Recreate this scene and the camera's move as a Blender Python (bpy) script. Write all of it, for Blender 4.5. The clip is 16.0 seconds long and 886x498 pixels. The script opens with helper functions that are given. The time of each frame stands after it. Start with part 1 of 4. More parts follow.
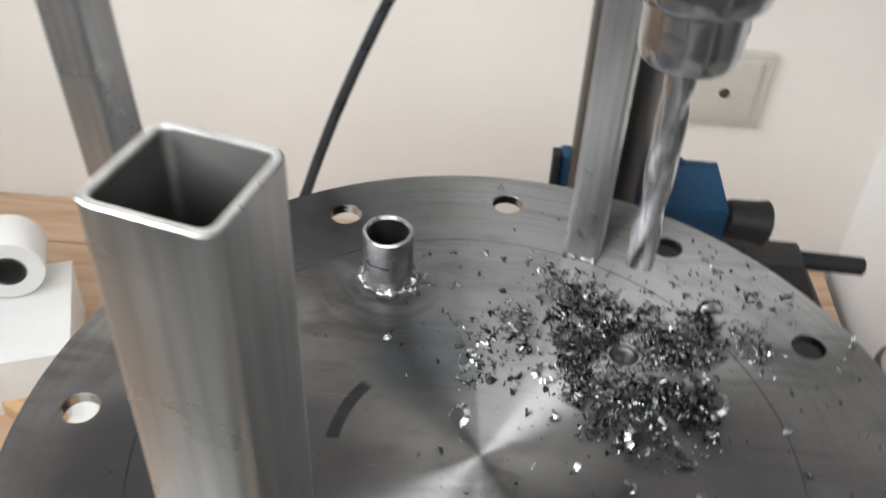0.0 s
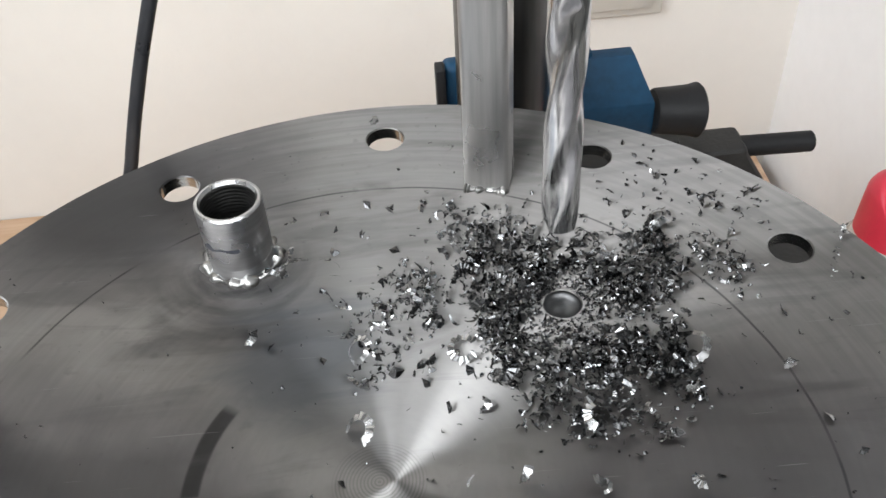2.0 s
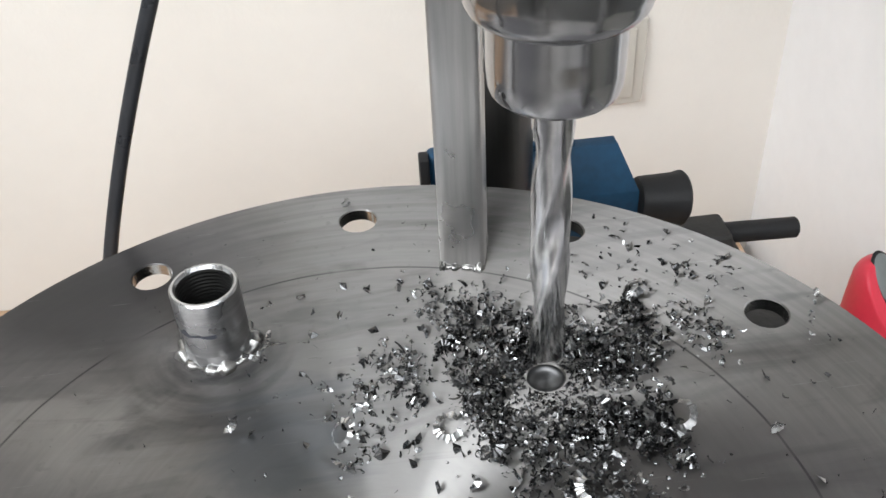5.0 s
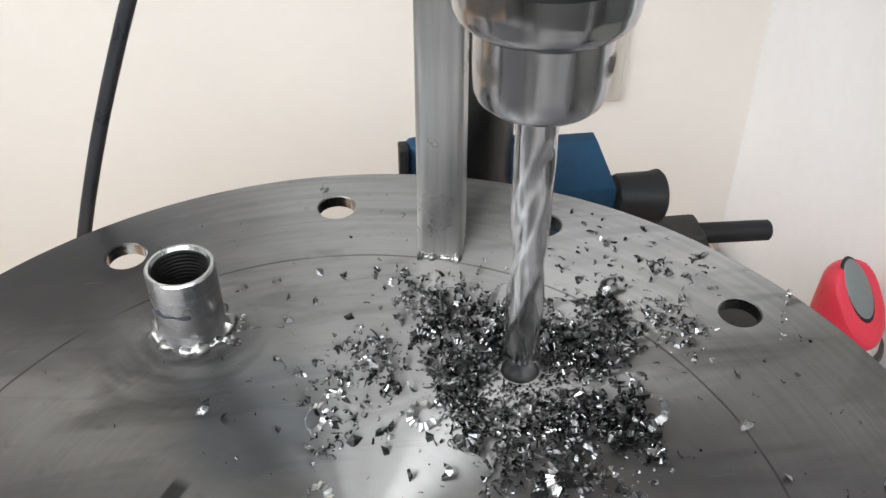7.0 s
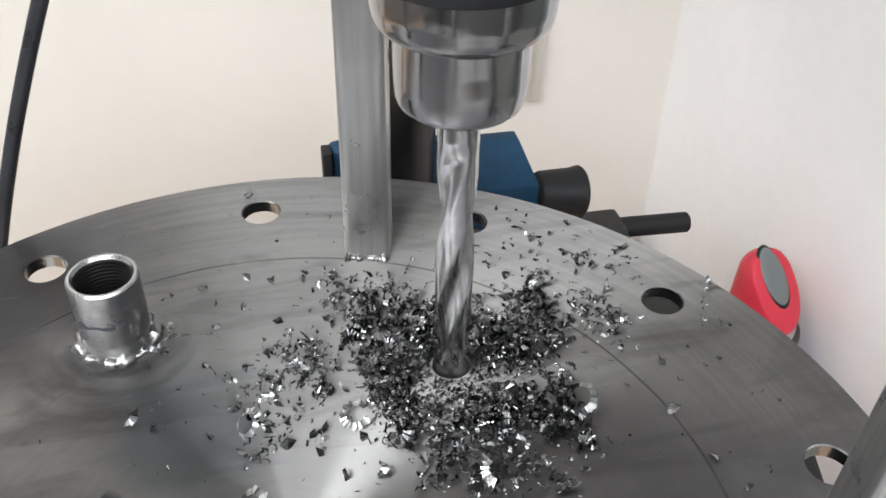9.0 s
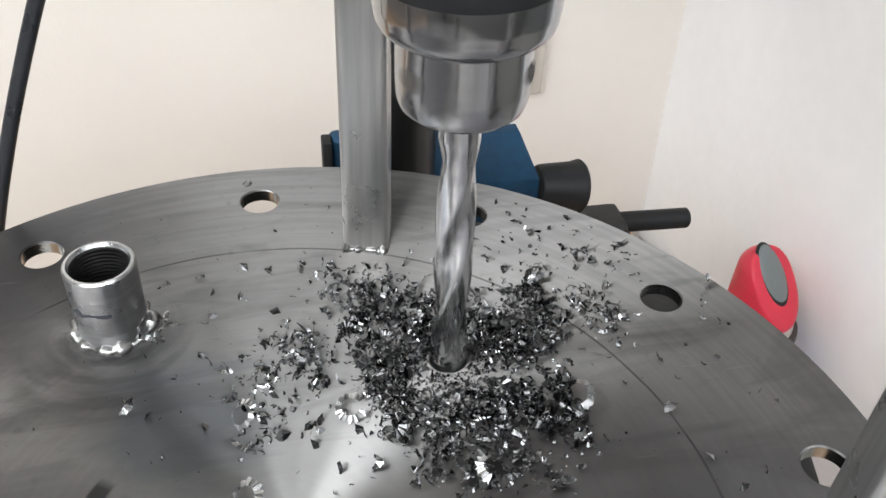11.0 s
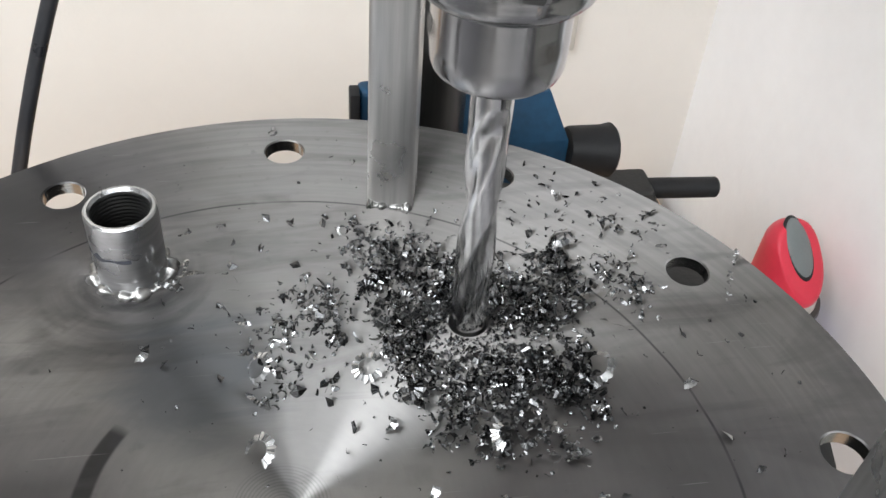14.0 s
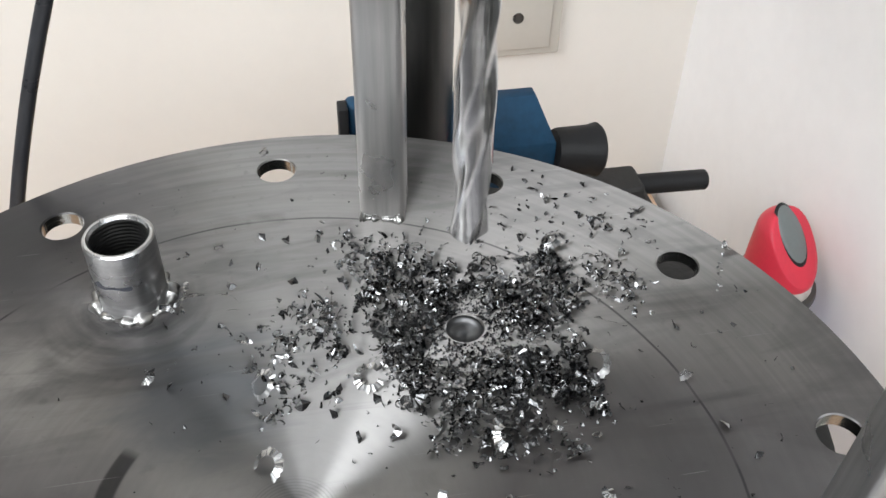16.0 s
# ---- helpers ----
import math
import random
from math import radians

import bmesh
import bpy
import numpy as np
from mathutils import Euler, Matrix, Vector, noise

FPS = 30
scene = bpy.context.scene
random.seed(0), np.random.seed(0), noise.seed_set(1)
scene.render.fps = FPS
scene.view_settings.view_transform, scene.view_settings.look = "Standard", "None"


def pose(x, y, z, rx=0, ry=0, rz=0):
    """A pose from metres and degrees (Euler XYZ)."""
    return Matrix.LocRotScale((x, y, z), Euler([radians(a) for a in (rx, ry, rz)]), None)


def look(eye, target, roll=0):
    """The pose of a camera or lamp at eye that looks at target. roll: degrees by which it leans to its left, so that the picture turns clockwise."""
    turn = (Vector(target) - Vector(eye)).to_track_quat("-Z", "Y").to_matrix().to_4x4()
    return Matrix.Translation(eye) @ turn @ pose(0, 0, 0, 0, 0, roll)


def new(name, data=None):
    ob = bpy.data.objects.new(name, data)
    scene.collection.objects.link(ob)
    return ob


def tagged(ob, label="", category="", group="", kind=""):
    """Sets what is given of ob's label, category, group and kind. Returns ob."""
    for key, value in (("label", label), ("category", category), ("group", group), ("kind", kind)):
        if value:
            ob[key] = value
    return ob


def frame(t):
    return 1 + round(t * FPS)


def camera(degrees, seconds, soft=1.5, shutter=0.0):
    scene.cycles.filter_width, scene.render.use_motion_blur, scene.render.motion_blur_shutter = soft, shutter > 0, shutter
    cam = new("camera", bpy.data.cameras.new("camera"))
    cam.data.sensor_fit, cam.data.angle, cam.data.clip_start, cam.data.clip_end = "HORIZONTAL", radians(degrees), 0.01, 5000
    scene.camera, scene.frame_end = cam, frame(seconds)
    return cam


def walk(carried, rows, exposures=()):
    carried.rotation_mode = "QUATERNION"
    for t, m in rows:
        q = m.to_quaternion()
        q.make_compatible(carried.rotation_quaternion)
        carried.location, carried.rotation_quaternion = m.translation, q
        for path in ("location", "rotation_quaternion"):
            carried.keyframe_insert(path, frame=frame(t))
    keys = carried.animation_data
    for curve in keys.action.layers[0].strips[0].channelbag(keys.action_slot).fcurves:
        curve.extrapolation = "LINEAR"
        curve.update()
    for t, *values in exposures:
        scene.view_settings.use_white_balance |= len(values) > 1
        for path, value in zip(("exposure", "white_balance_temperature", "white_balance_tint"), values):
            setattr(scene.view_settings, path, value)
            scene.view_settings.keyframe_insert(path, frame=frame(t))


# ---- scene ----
SCALE = 0.19          # radius of the bolt circle in metres; plan numbers below are in bolt-circle radii
TOP = 1.216           # height of the plate's upper face
cam = camera(50.0, 16.0, shutter=0.5)
PATH = [
    (0, -0.0640, -1.4691, 1.8689, 49.37, -2.22, 4.51),
    (0.1, -0.0606, -1.4423, 1.8177, 49.23, -0.77, 2.33),
    (0.2, -0.0360, -1.4127, 1.7789, 49.06, 0.21, 0.36),
    (0.3, -0.0366, -1.3680, 1.7476, 48.94, 0.70, -1.40),
    (0.4, -0.0354, -1.3470, 1.7544, 48.65, 0.72, -2.37),
    (0.5, -0.0248, -1.3046, 1.7432, 48.46, 0.80, -3.42),
    (0.6, 0.0085, -1.3107, 1.7114, 48.93, 1.45, -3.72),
    (1, -0.0043, -1.1490, 1.6121, 48.10, 1.26, -4.77),
    (1.5, 0.0475, -1.0061, 1.4443, 46.85, 1.74, -5.30),
    (2, 0.0449, -0.9845, 1.4434, 46.41, 2.82, -5.85),
    (2.5, 0.0253, -0.9612, 1.4087, 47.45, 3.43, -5.73),
    (3, 0.0093, -0.9747, 1.4103, 49.10, 3.27, -5.82),
    (3.5, 0.0048, -0.9617, 1.3986, 49.76, 2.40, -5.08),
    (4, 0.0411, -0.9692, 1.4224, 51.34, 3.91, -7.09),
    (4.2, 0.0564, -0.9586, 1.4248, 52.05, 3.99, -6.92),
    (6.3, 0.0204, -0.9413, 1.4204, 50.65, -0.46, -6.52),
    (6.5, 0.0223, -0.9443, 1.4219, 50.84, -0.48, -6.19),
    (7, 0.0301, -0.9497, 1.4176, 51.19, 0.02, -7.04),
    (7.5, 0.0442, -0.9466, 1.4097, 51.47, 0.33, -8.39),
    (8, 0.0376, -0.9663, 1.4108, 51.50, 0.45, -10.69),
    (8.5, 0.0335, -0.9595, 1.4052, 51.15, -1.23, -10.54),
    (9, 0.0251, -0.9688, 1.4122, 51.61, -1.08, -11.85),
    (9.2, 0.0239, -0.9646, 1.4137, 51.88, -1.05, -12.48),
    (11.5, 0.0301, -0.9484, 1.4114, 50.37, -2.09, -11.08),
    (12, 0.0388, -0.9369, 1.4063, 49.72, -1.05, -10.65),
    (12.5, 0.0411, -0.9403, 1.4117, 49.36, -0.52, -10.82),
    (13, 0.0308, -0.9216, 1.4070, 48.50, -2.30, -9.11),
    (13.5, 0.0300, -0.9154, 1.4058, 47.90, -3.53, -7.91),
    (14, 0.0253, -0.9150, 1.4076, 47.86, -3.41, -8.44),
    (14.5, 0.0330, -0.9233, 1.4048, 48.16, -2.59, -9.26),
    (15, 0.0293, -0.9464, 1.4043, 48.89, -0.86, -10.70),
    (15.5, 0.0312, -0.9408, 1.4153, 48.66, -0.84, -11.10),
    (16, 0.0330, -0.9422, 1.4395, 48.27, -0.95, -10.68),
]
walk(cam, [(t, pose(SCALE * x, SCALE * y, TOP + SCALE * z, rx, ry, rz)) for t, x, y, z, rx, ry, rz in PATH],
     exposures=[(0.0, -0.06), (0.5, 0.07), (1.2, 0.14), (16.0, 0.15)])

# ---- light ----
WIN_Y, WIN_Z, WIN_W, WIN_H = -0.45, 2.30, 1.25, 0.90     # window in the wall to the left of the bench
ROOM_FRONT, ROOM_LEFT, ROOM_RIGHT, ROOM_H = -1.25, -0.98, 2.2, 2.85
NOOK_Y = 0.21                                             # white wall beside bench ends here; room goes on right, added to darken reflections
BACK_Y, RIGHT_X, BENCH_Z = 3.5 * SCALE, 2.33 * SCALE, TOP - 2.19 * SCALE

world = bpy.data.worlds.new("sky")
scene.world = world
world.use_nodes = True
wn = world.node_tree
sky = wn.nodes.new("ShaderNodeTexSky")
sky.sky_type, sky.sun_disc = "NISHITA", False
sky.sun_elevation, sky.sun_rotation = radians(40), radians(200)
wn.links.new(sky.outputs[0], wn.nodes["Background"].inputs[0])
wn.nodes["Background"].inputs[1].default_value = 0.12

SOUTH_X, SOUTH_W = -0.33, 1.26                             # second window, in the wall behind the camera
FILL_X, FILL_W = 0.86, 0.80                                # third one beside it, added as dim fill to soften the bright fan


def window_lamp(at, towards, w, h, power):
    data = bpy.data.lights.new("window_light", "AREA")
    data.shape, data.size, data.size_y, data.energy, data.color = "RECTANGLE", w, h, power, (0.935, 0.973, 1.0)
    ob = new("window_light", data)
    ob.matrix_world = look(at, towards)
    return ob
window_lamp((ROOM_LEFT - 0.05, WIN_Y, WIN_Z), (ROOM_LEFT + 1.0, WIN_Y, WIN_Z), WIN_W, WIN_H, 42.0)
window_lamp((SOUTH_X, ROOM_FRONT - 0.05, WIN_Z), (SOUTH_X, ROOM_FRONT + 1.0, WIN_Z), SOUTH_W, WIN_H, 32.5)
# added fill lamp; no window is known there
window_lamp((FILL_X, ROOM_FRONT - 0.05, WIN_Z), (FILL_X, ROOM_FRONT + 1.0, WIN_Z), FILL_W, WIN_H, 10.0)


# ---- materials ----
def mat(name, base, rough, metal=0.0, spread=0.12, scale=40.0, bump=0.0, bump_scale=300.0, stain=None, coat=0.0, rough_spread=0.1, spec=0.5):
    """A surface whose colour, gloss and relief vary at two scales."""
    m = bpy.data.materials.new(name)
    m.use_nodes = True
    n, l = m.node_tree.nodes, m.node_tree.links
    bsdf = n["Principled BSDF"]
    tc = n.new("ShaderNodeTexCoord")
    n1, n2 = n.new("ShaderNodeTexNoise"), n.new("ShaderNodeTexNoise")
    n1.inputs["Scale"].default_value, n1.inputs["Detail"].default_value = scale, 6
    n2.inputs["Scale"].default_value, n2.inputs["Detail"].default_value = scale * 9, 3
    for q in (n1, n2):
        l.new(tc.outputs["Object"], q.inputs["Vector"])
    add = n.new("ShaderNodeMath")
    add.operation = "MULTIPLY_ADD"
    l.new(n2.outputs[0], add.inputs[0])
    add.inputs[1].default_value = 0.4
    l.new(n1.outputs[0], add.inputs[2])
    ramp = n.new("ShaderNodeMapRange")
    ramp.inputs[1].default_value, ramp.inputs[2].default_value = 0.4, 1.0
    l.new(add.outputs[0], ramp.inputs[0])
    mix = n.new("ShaderNodeMix")
    mix.data_type = "RGBA"
    lo = [max(0, c * (1 - spread)) for c in base] + [1]
    hi = [min(1, c * (1 + spread)) for c in base] + [1]
    if stain:
        lo = list(stain) + [1]
    mix.inputs[6].default_value, mix.inputs[7].default_value = lo, hi
    l.new(ramp.outputs[0], mix.inputs[0])
    l.new(mix.outputs[2], bsdf.inputs["Base Color"])
    rr = n.new("ShaderNodeMapRange")
    rr.inputs[1].default_value, rr.inputs[2].default_value = 0.3, 0.7
    rr.inputs[3].default_value, rr.inputs[4].default_value = max(0.03, rough - rough_spread), min(1, rough + rough_spread)
    l.new(n1.outputs[0], rr.inputs[0])
    l.new(rr.outputs[0], bsdf.inputs["Roughness"])
    bsdf.inputs["Metallic"].default_value = metal
    bsdf.inputs["Coat Weight"].default_value = coat
    bsdf.inputs["Specular IOR Level"].default_value = spec
    if bump:
        b = n.new("ShaderNodeBump")
        b.inputs["Strength"].default_value, b.inputs["Distance"].default_value = bump, 0.001
        n3 = n.new("ShaderNodeTexNoise")
        n3.inputs["Scale"].default_value, n3.inputs["Detail"].default_value = bump_scale, 4
        l.new(tc.outputs["Object"], n3.inputs["Vector"])
        l.new(n3.outputs[0], b.inputs["Height"])
        l.new(b.outputs[0], bsdf.inputs["Normal"])
    return m


def plate_material():
    """Faced steel: fine concentric turning marks, grey film, painted shade and sheen, a scribed circle and a dark
    marker stroke.
    """
    m = bpy.data.materials.new("turned_steel")
    m.use_nodes = True
    n, l = m.node_tree.nodes, m.node_tree.links
    bsdf = n["Principled BSDF"]

    def math_node(op, a, b=None, c=None):
        q = n.new("ShaderNodeMath")
        q.operation = op
        for i, v in enumerate((a, b, c)):
            if v is None:
                continue
            if isinstance(v, (int, float)):
                q.inputs[i].default_value = v
            else:
                l.new(v, q.inputs[i])
        return q.outputs[0]

    def ranged(v, a, b, c=0.0, d=1.0):
        q = n.new("ShaderNodeMapRange")
        l.new(v, q.inputs[0])
        for i, k in enumerate((a, b, c, d)):
            q.inputs[i + 1].default_value = k
        return q.outputs[0]

    def noise_of(vec, scale, detail=4):
        q = n.new("ShaderNodeTexNoise")
        q.inputs["Scale"].default_value, q.inputs["Detail"].default_value = scale, detail
        l.new(vec, q.inputs["Vector"])
        return q.outputs[0]

    def blend(f, a, b):
        q = n.new("ShaderNodeMix")
        q.data_type = "RGBA"
        l.new(f, q.inputs[0])
        for i, v in ((6, a), (7, b)):
            if isinstance(v, tuple):
                q.inputs[i].default_value = v
            else:
                l.new(v, q.inputs[i])
        return q.outputs[2]

    tc = n.new("ShaderNodeTexCoord")
    obj = tc.outputs["Object"]
    sub = n.new("ShaderNodeVectorMath")
    sub.operation = "SUBTRACT"
    l.new(obj, sub.inputs[0])
    sub.inputs[1].default_value = (-0.03 * SCALE, 0, 0)
    sep = n.new("ShaderNodeSeparateXYZ")
    l.new(sub.outputs[0], sep.inputs[0])
    x, y = sep.outputs[0], sep.outputs[1]
    r = math_node("SQRT", math_node("ADD", math_node("MULTIPLY", x, x), math_node("MULTIPLY", y, y)))
    ang = math_node("ARCTAN2", y, x)
    # grooves: a noise that depends on the radius, with a little drift round the circle
    comb = n.new("ShaderNodeCombineXYZ")
    l.new(r, comb.inputs[0])
    l.new(math_node("MULTIPLY", ang, 0.0006), comb.inputs[1])
    groove = noise_of(comb.outputs[0], 1400, 3)
    bands = noise_of(comb.outputs[0], 70, 3)
    cloud = noise_of(obj, 9, 5)
    fine = noise_of(obj, 160, 4)
    # base colour: steel with a dull film in clouds
    col = blend(ranged(cloud, 0.35, 0.7), (0.250, 0.237, 0.230, 1), (0.40, 0.380, 0.369, 1))
    col = blend(ranged(bands, 0.3, 0.75, 0.0, 0.22), col, (0.42, 0.42, 0.41, 1))
    col = blend(ranged(fine, 0.62, 0.75, 0.0, 0.25), col, (0.09, 0.09, 0.09, 1))
    comb2 = n.new("ShaderNodeCombineXYZ")
    l.new(r, comb2.inputs[0])
    l.new(math_node("MULTIPLY", ang, 0.012), comb2.inputs[1])
    arcs = noise_of(comb2.outputs[0], 420, 4)
    col = blend(ranged(arcs, 0.35, 0.65, 0.0, 0.16), col, (0.15, 0.15, 0.15, 1))
    hub = math_node("MULTIPLY", ranged(r, 0.0150, 0.0166, 1.0, 0.0), ranged(math_node("SINE", math_node("MULTIPLY", r, 5200.0)), -0.3, 0.8, 0.0, 0.55))
    col = blend(hub, col, (0.12, 0.12, 0.12, 1))
    # shade painted into the colour: four dark patches where the face looks dim
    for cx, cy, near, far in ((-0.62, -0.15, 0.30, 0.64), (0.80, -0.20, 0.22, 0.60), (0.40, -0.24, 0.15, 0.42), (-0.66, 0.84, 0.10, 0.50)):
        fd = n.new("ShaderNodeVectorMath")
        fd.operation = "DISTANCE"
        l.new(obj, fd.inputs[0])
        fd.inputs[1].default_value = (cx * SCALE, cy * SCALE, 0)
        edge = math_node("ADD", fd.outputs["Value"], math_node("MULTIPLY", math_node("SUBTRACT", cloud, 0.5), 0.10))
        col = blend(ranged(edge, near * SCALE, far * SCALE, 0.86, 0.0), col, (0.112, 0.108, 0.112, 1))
    # paler colour paints in the highlight between the centre and the drilled hole
    cd = n.new("ShaderNodeVectorMath")
    cd.operation = "DISTANCE"
    l.new(obj, cd.inputs[0])
    cd.inputs[1].default_value = (0.0, 0.22 * SCALE, 0)
    sheen_edge = math_node("ADD", cd.outputs["Value"], math_node("MULTIPLY", math_node("SUBTRACT", cloud, 0.5), 0.12))
    col = blend(ranged(sheen_edge, 0.08 * SCALE, 0.40 * SCALE, 0.42, 0.0), col, (0.62, 0.61, 0.60, 1))
    # coarser turning marks towards the rim
    rim = math_node("MULTIPLY", ranged(noise_of(comb.outputs[0], 330, 2), 0.46, 0.60, 0.0, 0.22), ranged(r, 0.80 * SCALE, 1.02 * SCALE))
    col = blend(rim, col, (0.15, 0.148, 0.145, 1))
    # scribed circle
    wob = math_node("MULTIPLY", math_node("SUBTRACT", noise_of(obj, 30, 2), 0.5), 0.0012)
    line = math_node("ABSOLUTE", math_node("SUBTRACT", math_node("ADD", r, wob), 0.805 * SCALE))
    gap = ranged(noise_of(obj, 18, 2), 0.36, 0.5)
    mark = math_node("MULTIPLY", ranged(line, 0.00025, 0.0007, 1.0, 0.0), gap)
    col = blend(math_node("MULTIPLY", mark, 0.65), col, (0.03, 0.03, 0.035, 1))
    # dark marker stroke, an arc
    ring = math_node("ABSOLUTE", math_node("SUBTRACT", math_node("ADD", r, math_node("MULTIPLY", wob, 1.5)), 0.335 * SCALE))
    sect = math_node("ABSOLUTE", math_node("SUBTRACT", ang, 2.89))
    stroke = math_node("MULTIPLY", ranged(ring, 0.0026, 0.0036, 1.0, 0.0), ranged(sect, 0.30, 0.36, 1.0, 0.0))
    col = blend(math_node("MULTIPLY", stroke, 0.75), col, (0.05, 0.05, 0.05, 1))
    # wiped smears: long soft streaks of grease across the turning marks
    wmp = n.new("ShaderNodeMapping")
    wmp.inputs["Rotation"].default_value, wmp.inputs["Scale"].default_value = (0, 0, radians(-35)), (1, 4.5, 1)
    l.new(obj, wmp.inputs[0])
    wn1 = n.new("ShaderNodeTexNoise")
    wn1.inputs["Scale"].default_value, wn1.inputs["Detail"].default_value, wn1.inputs["Distortion"].default_value = 11, 7, 1.6
    l.new(wmp.outputs[0], wn1.inputs["Vector"])
    smear = ranged(wn1.outputs[0], 0.50, 0.68, 0.0, 0.45)
    col = blend(smear, col, (0.16, 0.155, 0.155, 1))
    # soot wiped in arcs round the welded socket
    bsub = n.new("ShaderNodeVectorMath")
    bsub.operation = "SUBTRACT"
    l.new(obj, bsub.inputs[0])
    bsub.inputs[1].default_value = (-0.322 * SCALE, 0.595 * SCALE, 0)
    blen = n.new("ShaderNodeVectorMath")
    blen.operation = "LENGTH"
    l.new(bsub.outputs[0], blen.inputs[0])
    bsep = n.new("ShaderNodeSeparateXYZ")
    l.new(bsub.outputs[0], bsep.inputs[0])
    bang = math_node("ARCTAN2", bsep.outputs[1], bsep.outputs[0])
    bcomb = n.new("ShaderNodeCombineXYZ")
    l.new(math_node("MULTIPLY", blen.outputs["Value"], 6.0), bcomb.inputs[0])
    l.new(math_node("MULTIPLY", bang, 0.035), bcomb.inputs[1])
    barc = noise_of(bcomb.outputs[0], 22, 5)
    reach = math_node("ADD", blen.outputs["Value"], math_node("MULTIPLY", bsep.outputs[1], 0.45))       # it reaches further to the front
    soot = math_node("MULTIPLY", ranged(reach, 0.008, 0.034, 1.0, 0.0), ranged(barc, 0.40, 0.62, 0.08, 0.68))
    col = blend(soot, col, (0.050, 0.050, 0.056, 1))
    # a dull blue-grey patch below the socket
    pd = n.new("ShaderNodeVectorMath")
    pd.operation = "DISTANCE"
    l.new(obj, pd.inputs[0])
    pd.inputs[1].default_value = (-0.18 * SCALE, 0.30 * SCALE, 0)
    pedge = math_node("ADD", pd.outputs["Value"], math_node("MULTIPLY", math_node("SUBTRACT", wn1.outputs[0], 0.5), 0.05))
    patch = ranged(pedge, 0.016, 0.036, 0.62, 0.0)
    col = blend(patch, col, (0.150, 0.164, 0.188, 1))
    # scratches
    smp = n.new("ShaderNodeMapping")
    smp.inputs["Rotation"].default_value, smp.inputs["Scale"].default_value = (0, 0, radians(28)), (4, 150, 1)
    l.new(obj, smp.inputs[0])
    scratch = ranged(noise_of(smp.outputs[0], 6, 2), 0.70, 0.74, 0.0, 0.35)
    col = blend(scratch, col, (0.42, 0.42, 0.42, 1))
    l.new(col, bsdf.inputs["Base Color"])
    bsdf.inputs["Metallic"].default_value = 1.0
    l.new(math_node("ADD", math_node("ADD", ranged(cloud, 0.3, 0.7, 0.53, 0.45), math_node("MULTIPLY", smear, 0.16)), math_node("MULTIPLY", math_node("ADD", stroke, soot), 0.12)), bsdf.inputs["Roughness"])
    bsdf.inputs["Anisotropic"].default_value = 1.0
    bsdf.inputs["Anisotropic Rotation"].default_value = 0.25
    tan = n.new("ShaderNodeTangent")
    tan.direction_type, tan.axis = "RADIAL", "Z"
    l.new(tan.outputs[0], bsdf.inputs["Tangent"])
    b = n.new("ShaderNodeBump")
    b.inputs["Strength"].default_value, b.inputs["Distance"].default_value = 0.13, 0.0002
    l.new(math_node("ADD", math_node("ADD", groove, math_node("MULTIPLY", arcs, 0.6)), math_node("MULTIPLY", fine, 0.4)), b.inputs["Height"])
    l.new(b.outputs[0], bsdf.inputs["Normal"])
    return m


def wood_material(name, light, dark, scale=1.0):
    m = bpy.data.materials.new(name)
    m.use_nodes = True
    n, l = m.node_tree.nodes, m.node_tree.links
    bsdf = n["Principled BSDF"]
    tc, mp = n.new("ShaderNodeTexCoord"), n.new("ShaderNodeMapping")
    mp.inputs["Scale"].default_value = (1.2 * scale, 14 * scale, 14 * scale)
    l.new(tc.outputs["Object"], mp.inputs[0])
    info = n.new("ShaderNodeObjectInfo")
    off = n.new("ShaderNodeVectorMath")
    l.new(mp.outputs[0], off.inputs[0])
    comb = n.new("ShaderNodeCombineXYZ")
    mul = n.new("ShaderNodeMath")
    mul.operation = "MULTIPLY"
    mul.inputs[1].default_value = 37.0
    l.new(info.outputs["Random"], mul.inputs[0])
    l.new(mul.outputs[0], comb.inputs[1])
    l.new(comb.outputs[0], off.inputs[1])
    t1, t2 = n.new("ShaderNodeTexNoise"), n.new("ShaderNodeTexNoise")
    t1.inputs["Scale"].default_value, t1.inputs["Detail"].default_value, t1.inputs["Distortion"].default_value = 3, 6, 1.2
    t2.inputs["Scale"].default_value, t2.inputs["Detail"].default_value = 22, 4
    l.new(off.outputs[0], t1.inputs[0]), l.new(off.outputs[0], t2.inputs[0])
    add = n.new("ShaderNodeMath")
    add.operation = "MULTIPLY_ADD"
    add.inputs[1].default_value = 0.35
    l.new(t2.outputs[0], add.inputs[0]), l.new(t1.outputs[0], add.inputs[2])
    rng = n.new("ShaderNodeMapRange")
    rng.inputs[1].default_value, rng.inputs[2].default_value = 0.45, 0.9
    l.new(add.outputs[0], rng.inputs[0])
    mix = n.new("ShaderNodeMix")
    mix.data_type = "RGBA"
    mix.inputs[6].default_value, mix.inputs[7].default_value = (*light, 1), (*dark, 1)
    l.new(rng.outputs[0], mix.inputs[0]), l.new(mix.outputs[2], bsdf.inputs["Base Color"])
    bsdf.inputs["Roughness"].default_value = 0.5
    b = n.new("ShaderNodeBump")
    b.inputs["Strength"].default_value, b.inputs["Distance"].default_value = 0.2, 0.0005
    l.new(t2.outputs[0], b.inputs["Height"]), l.new(b.outputs[0], bsdf.inputs["Normal"])
    return m


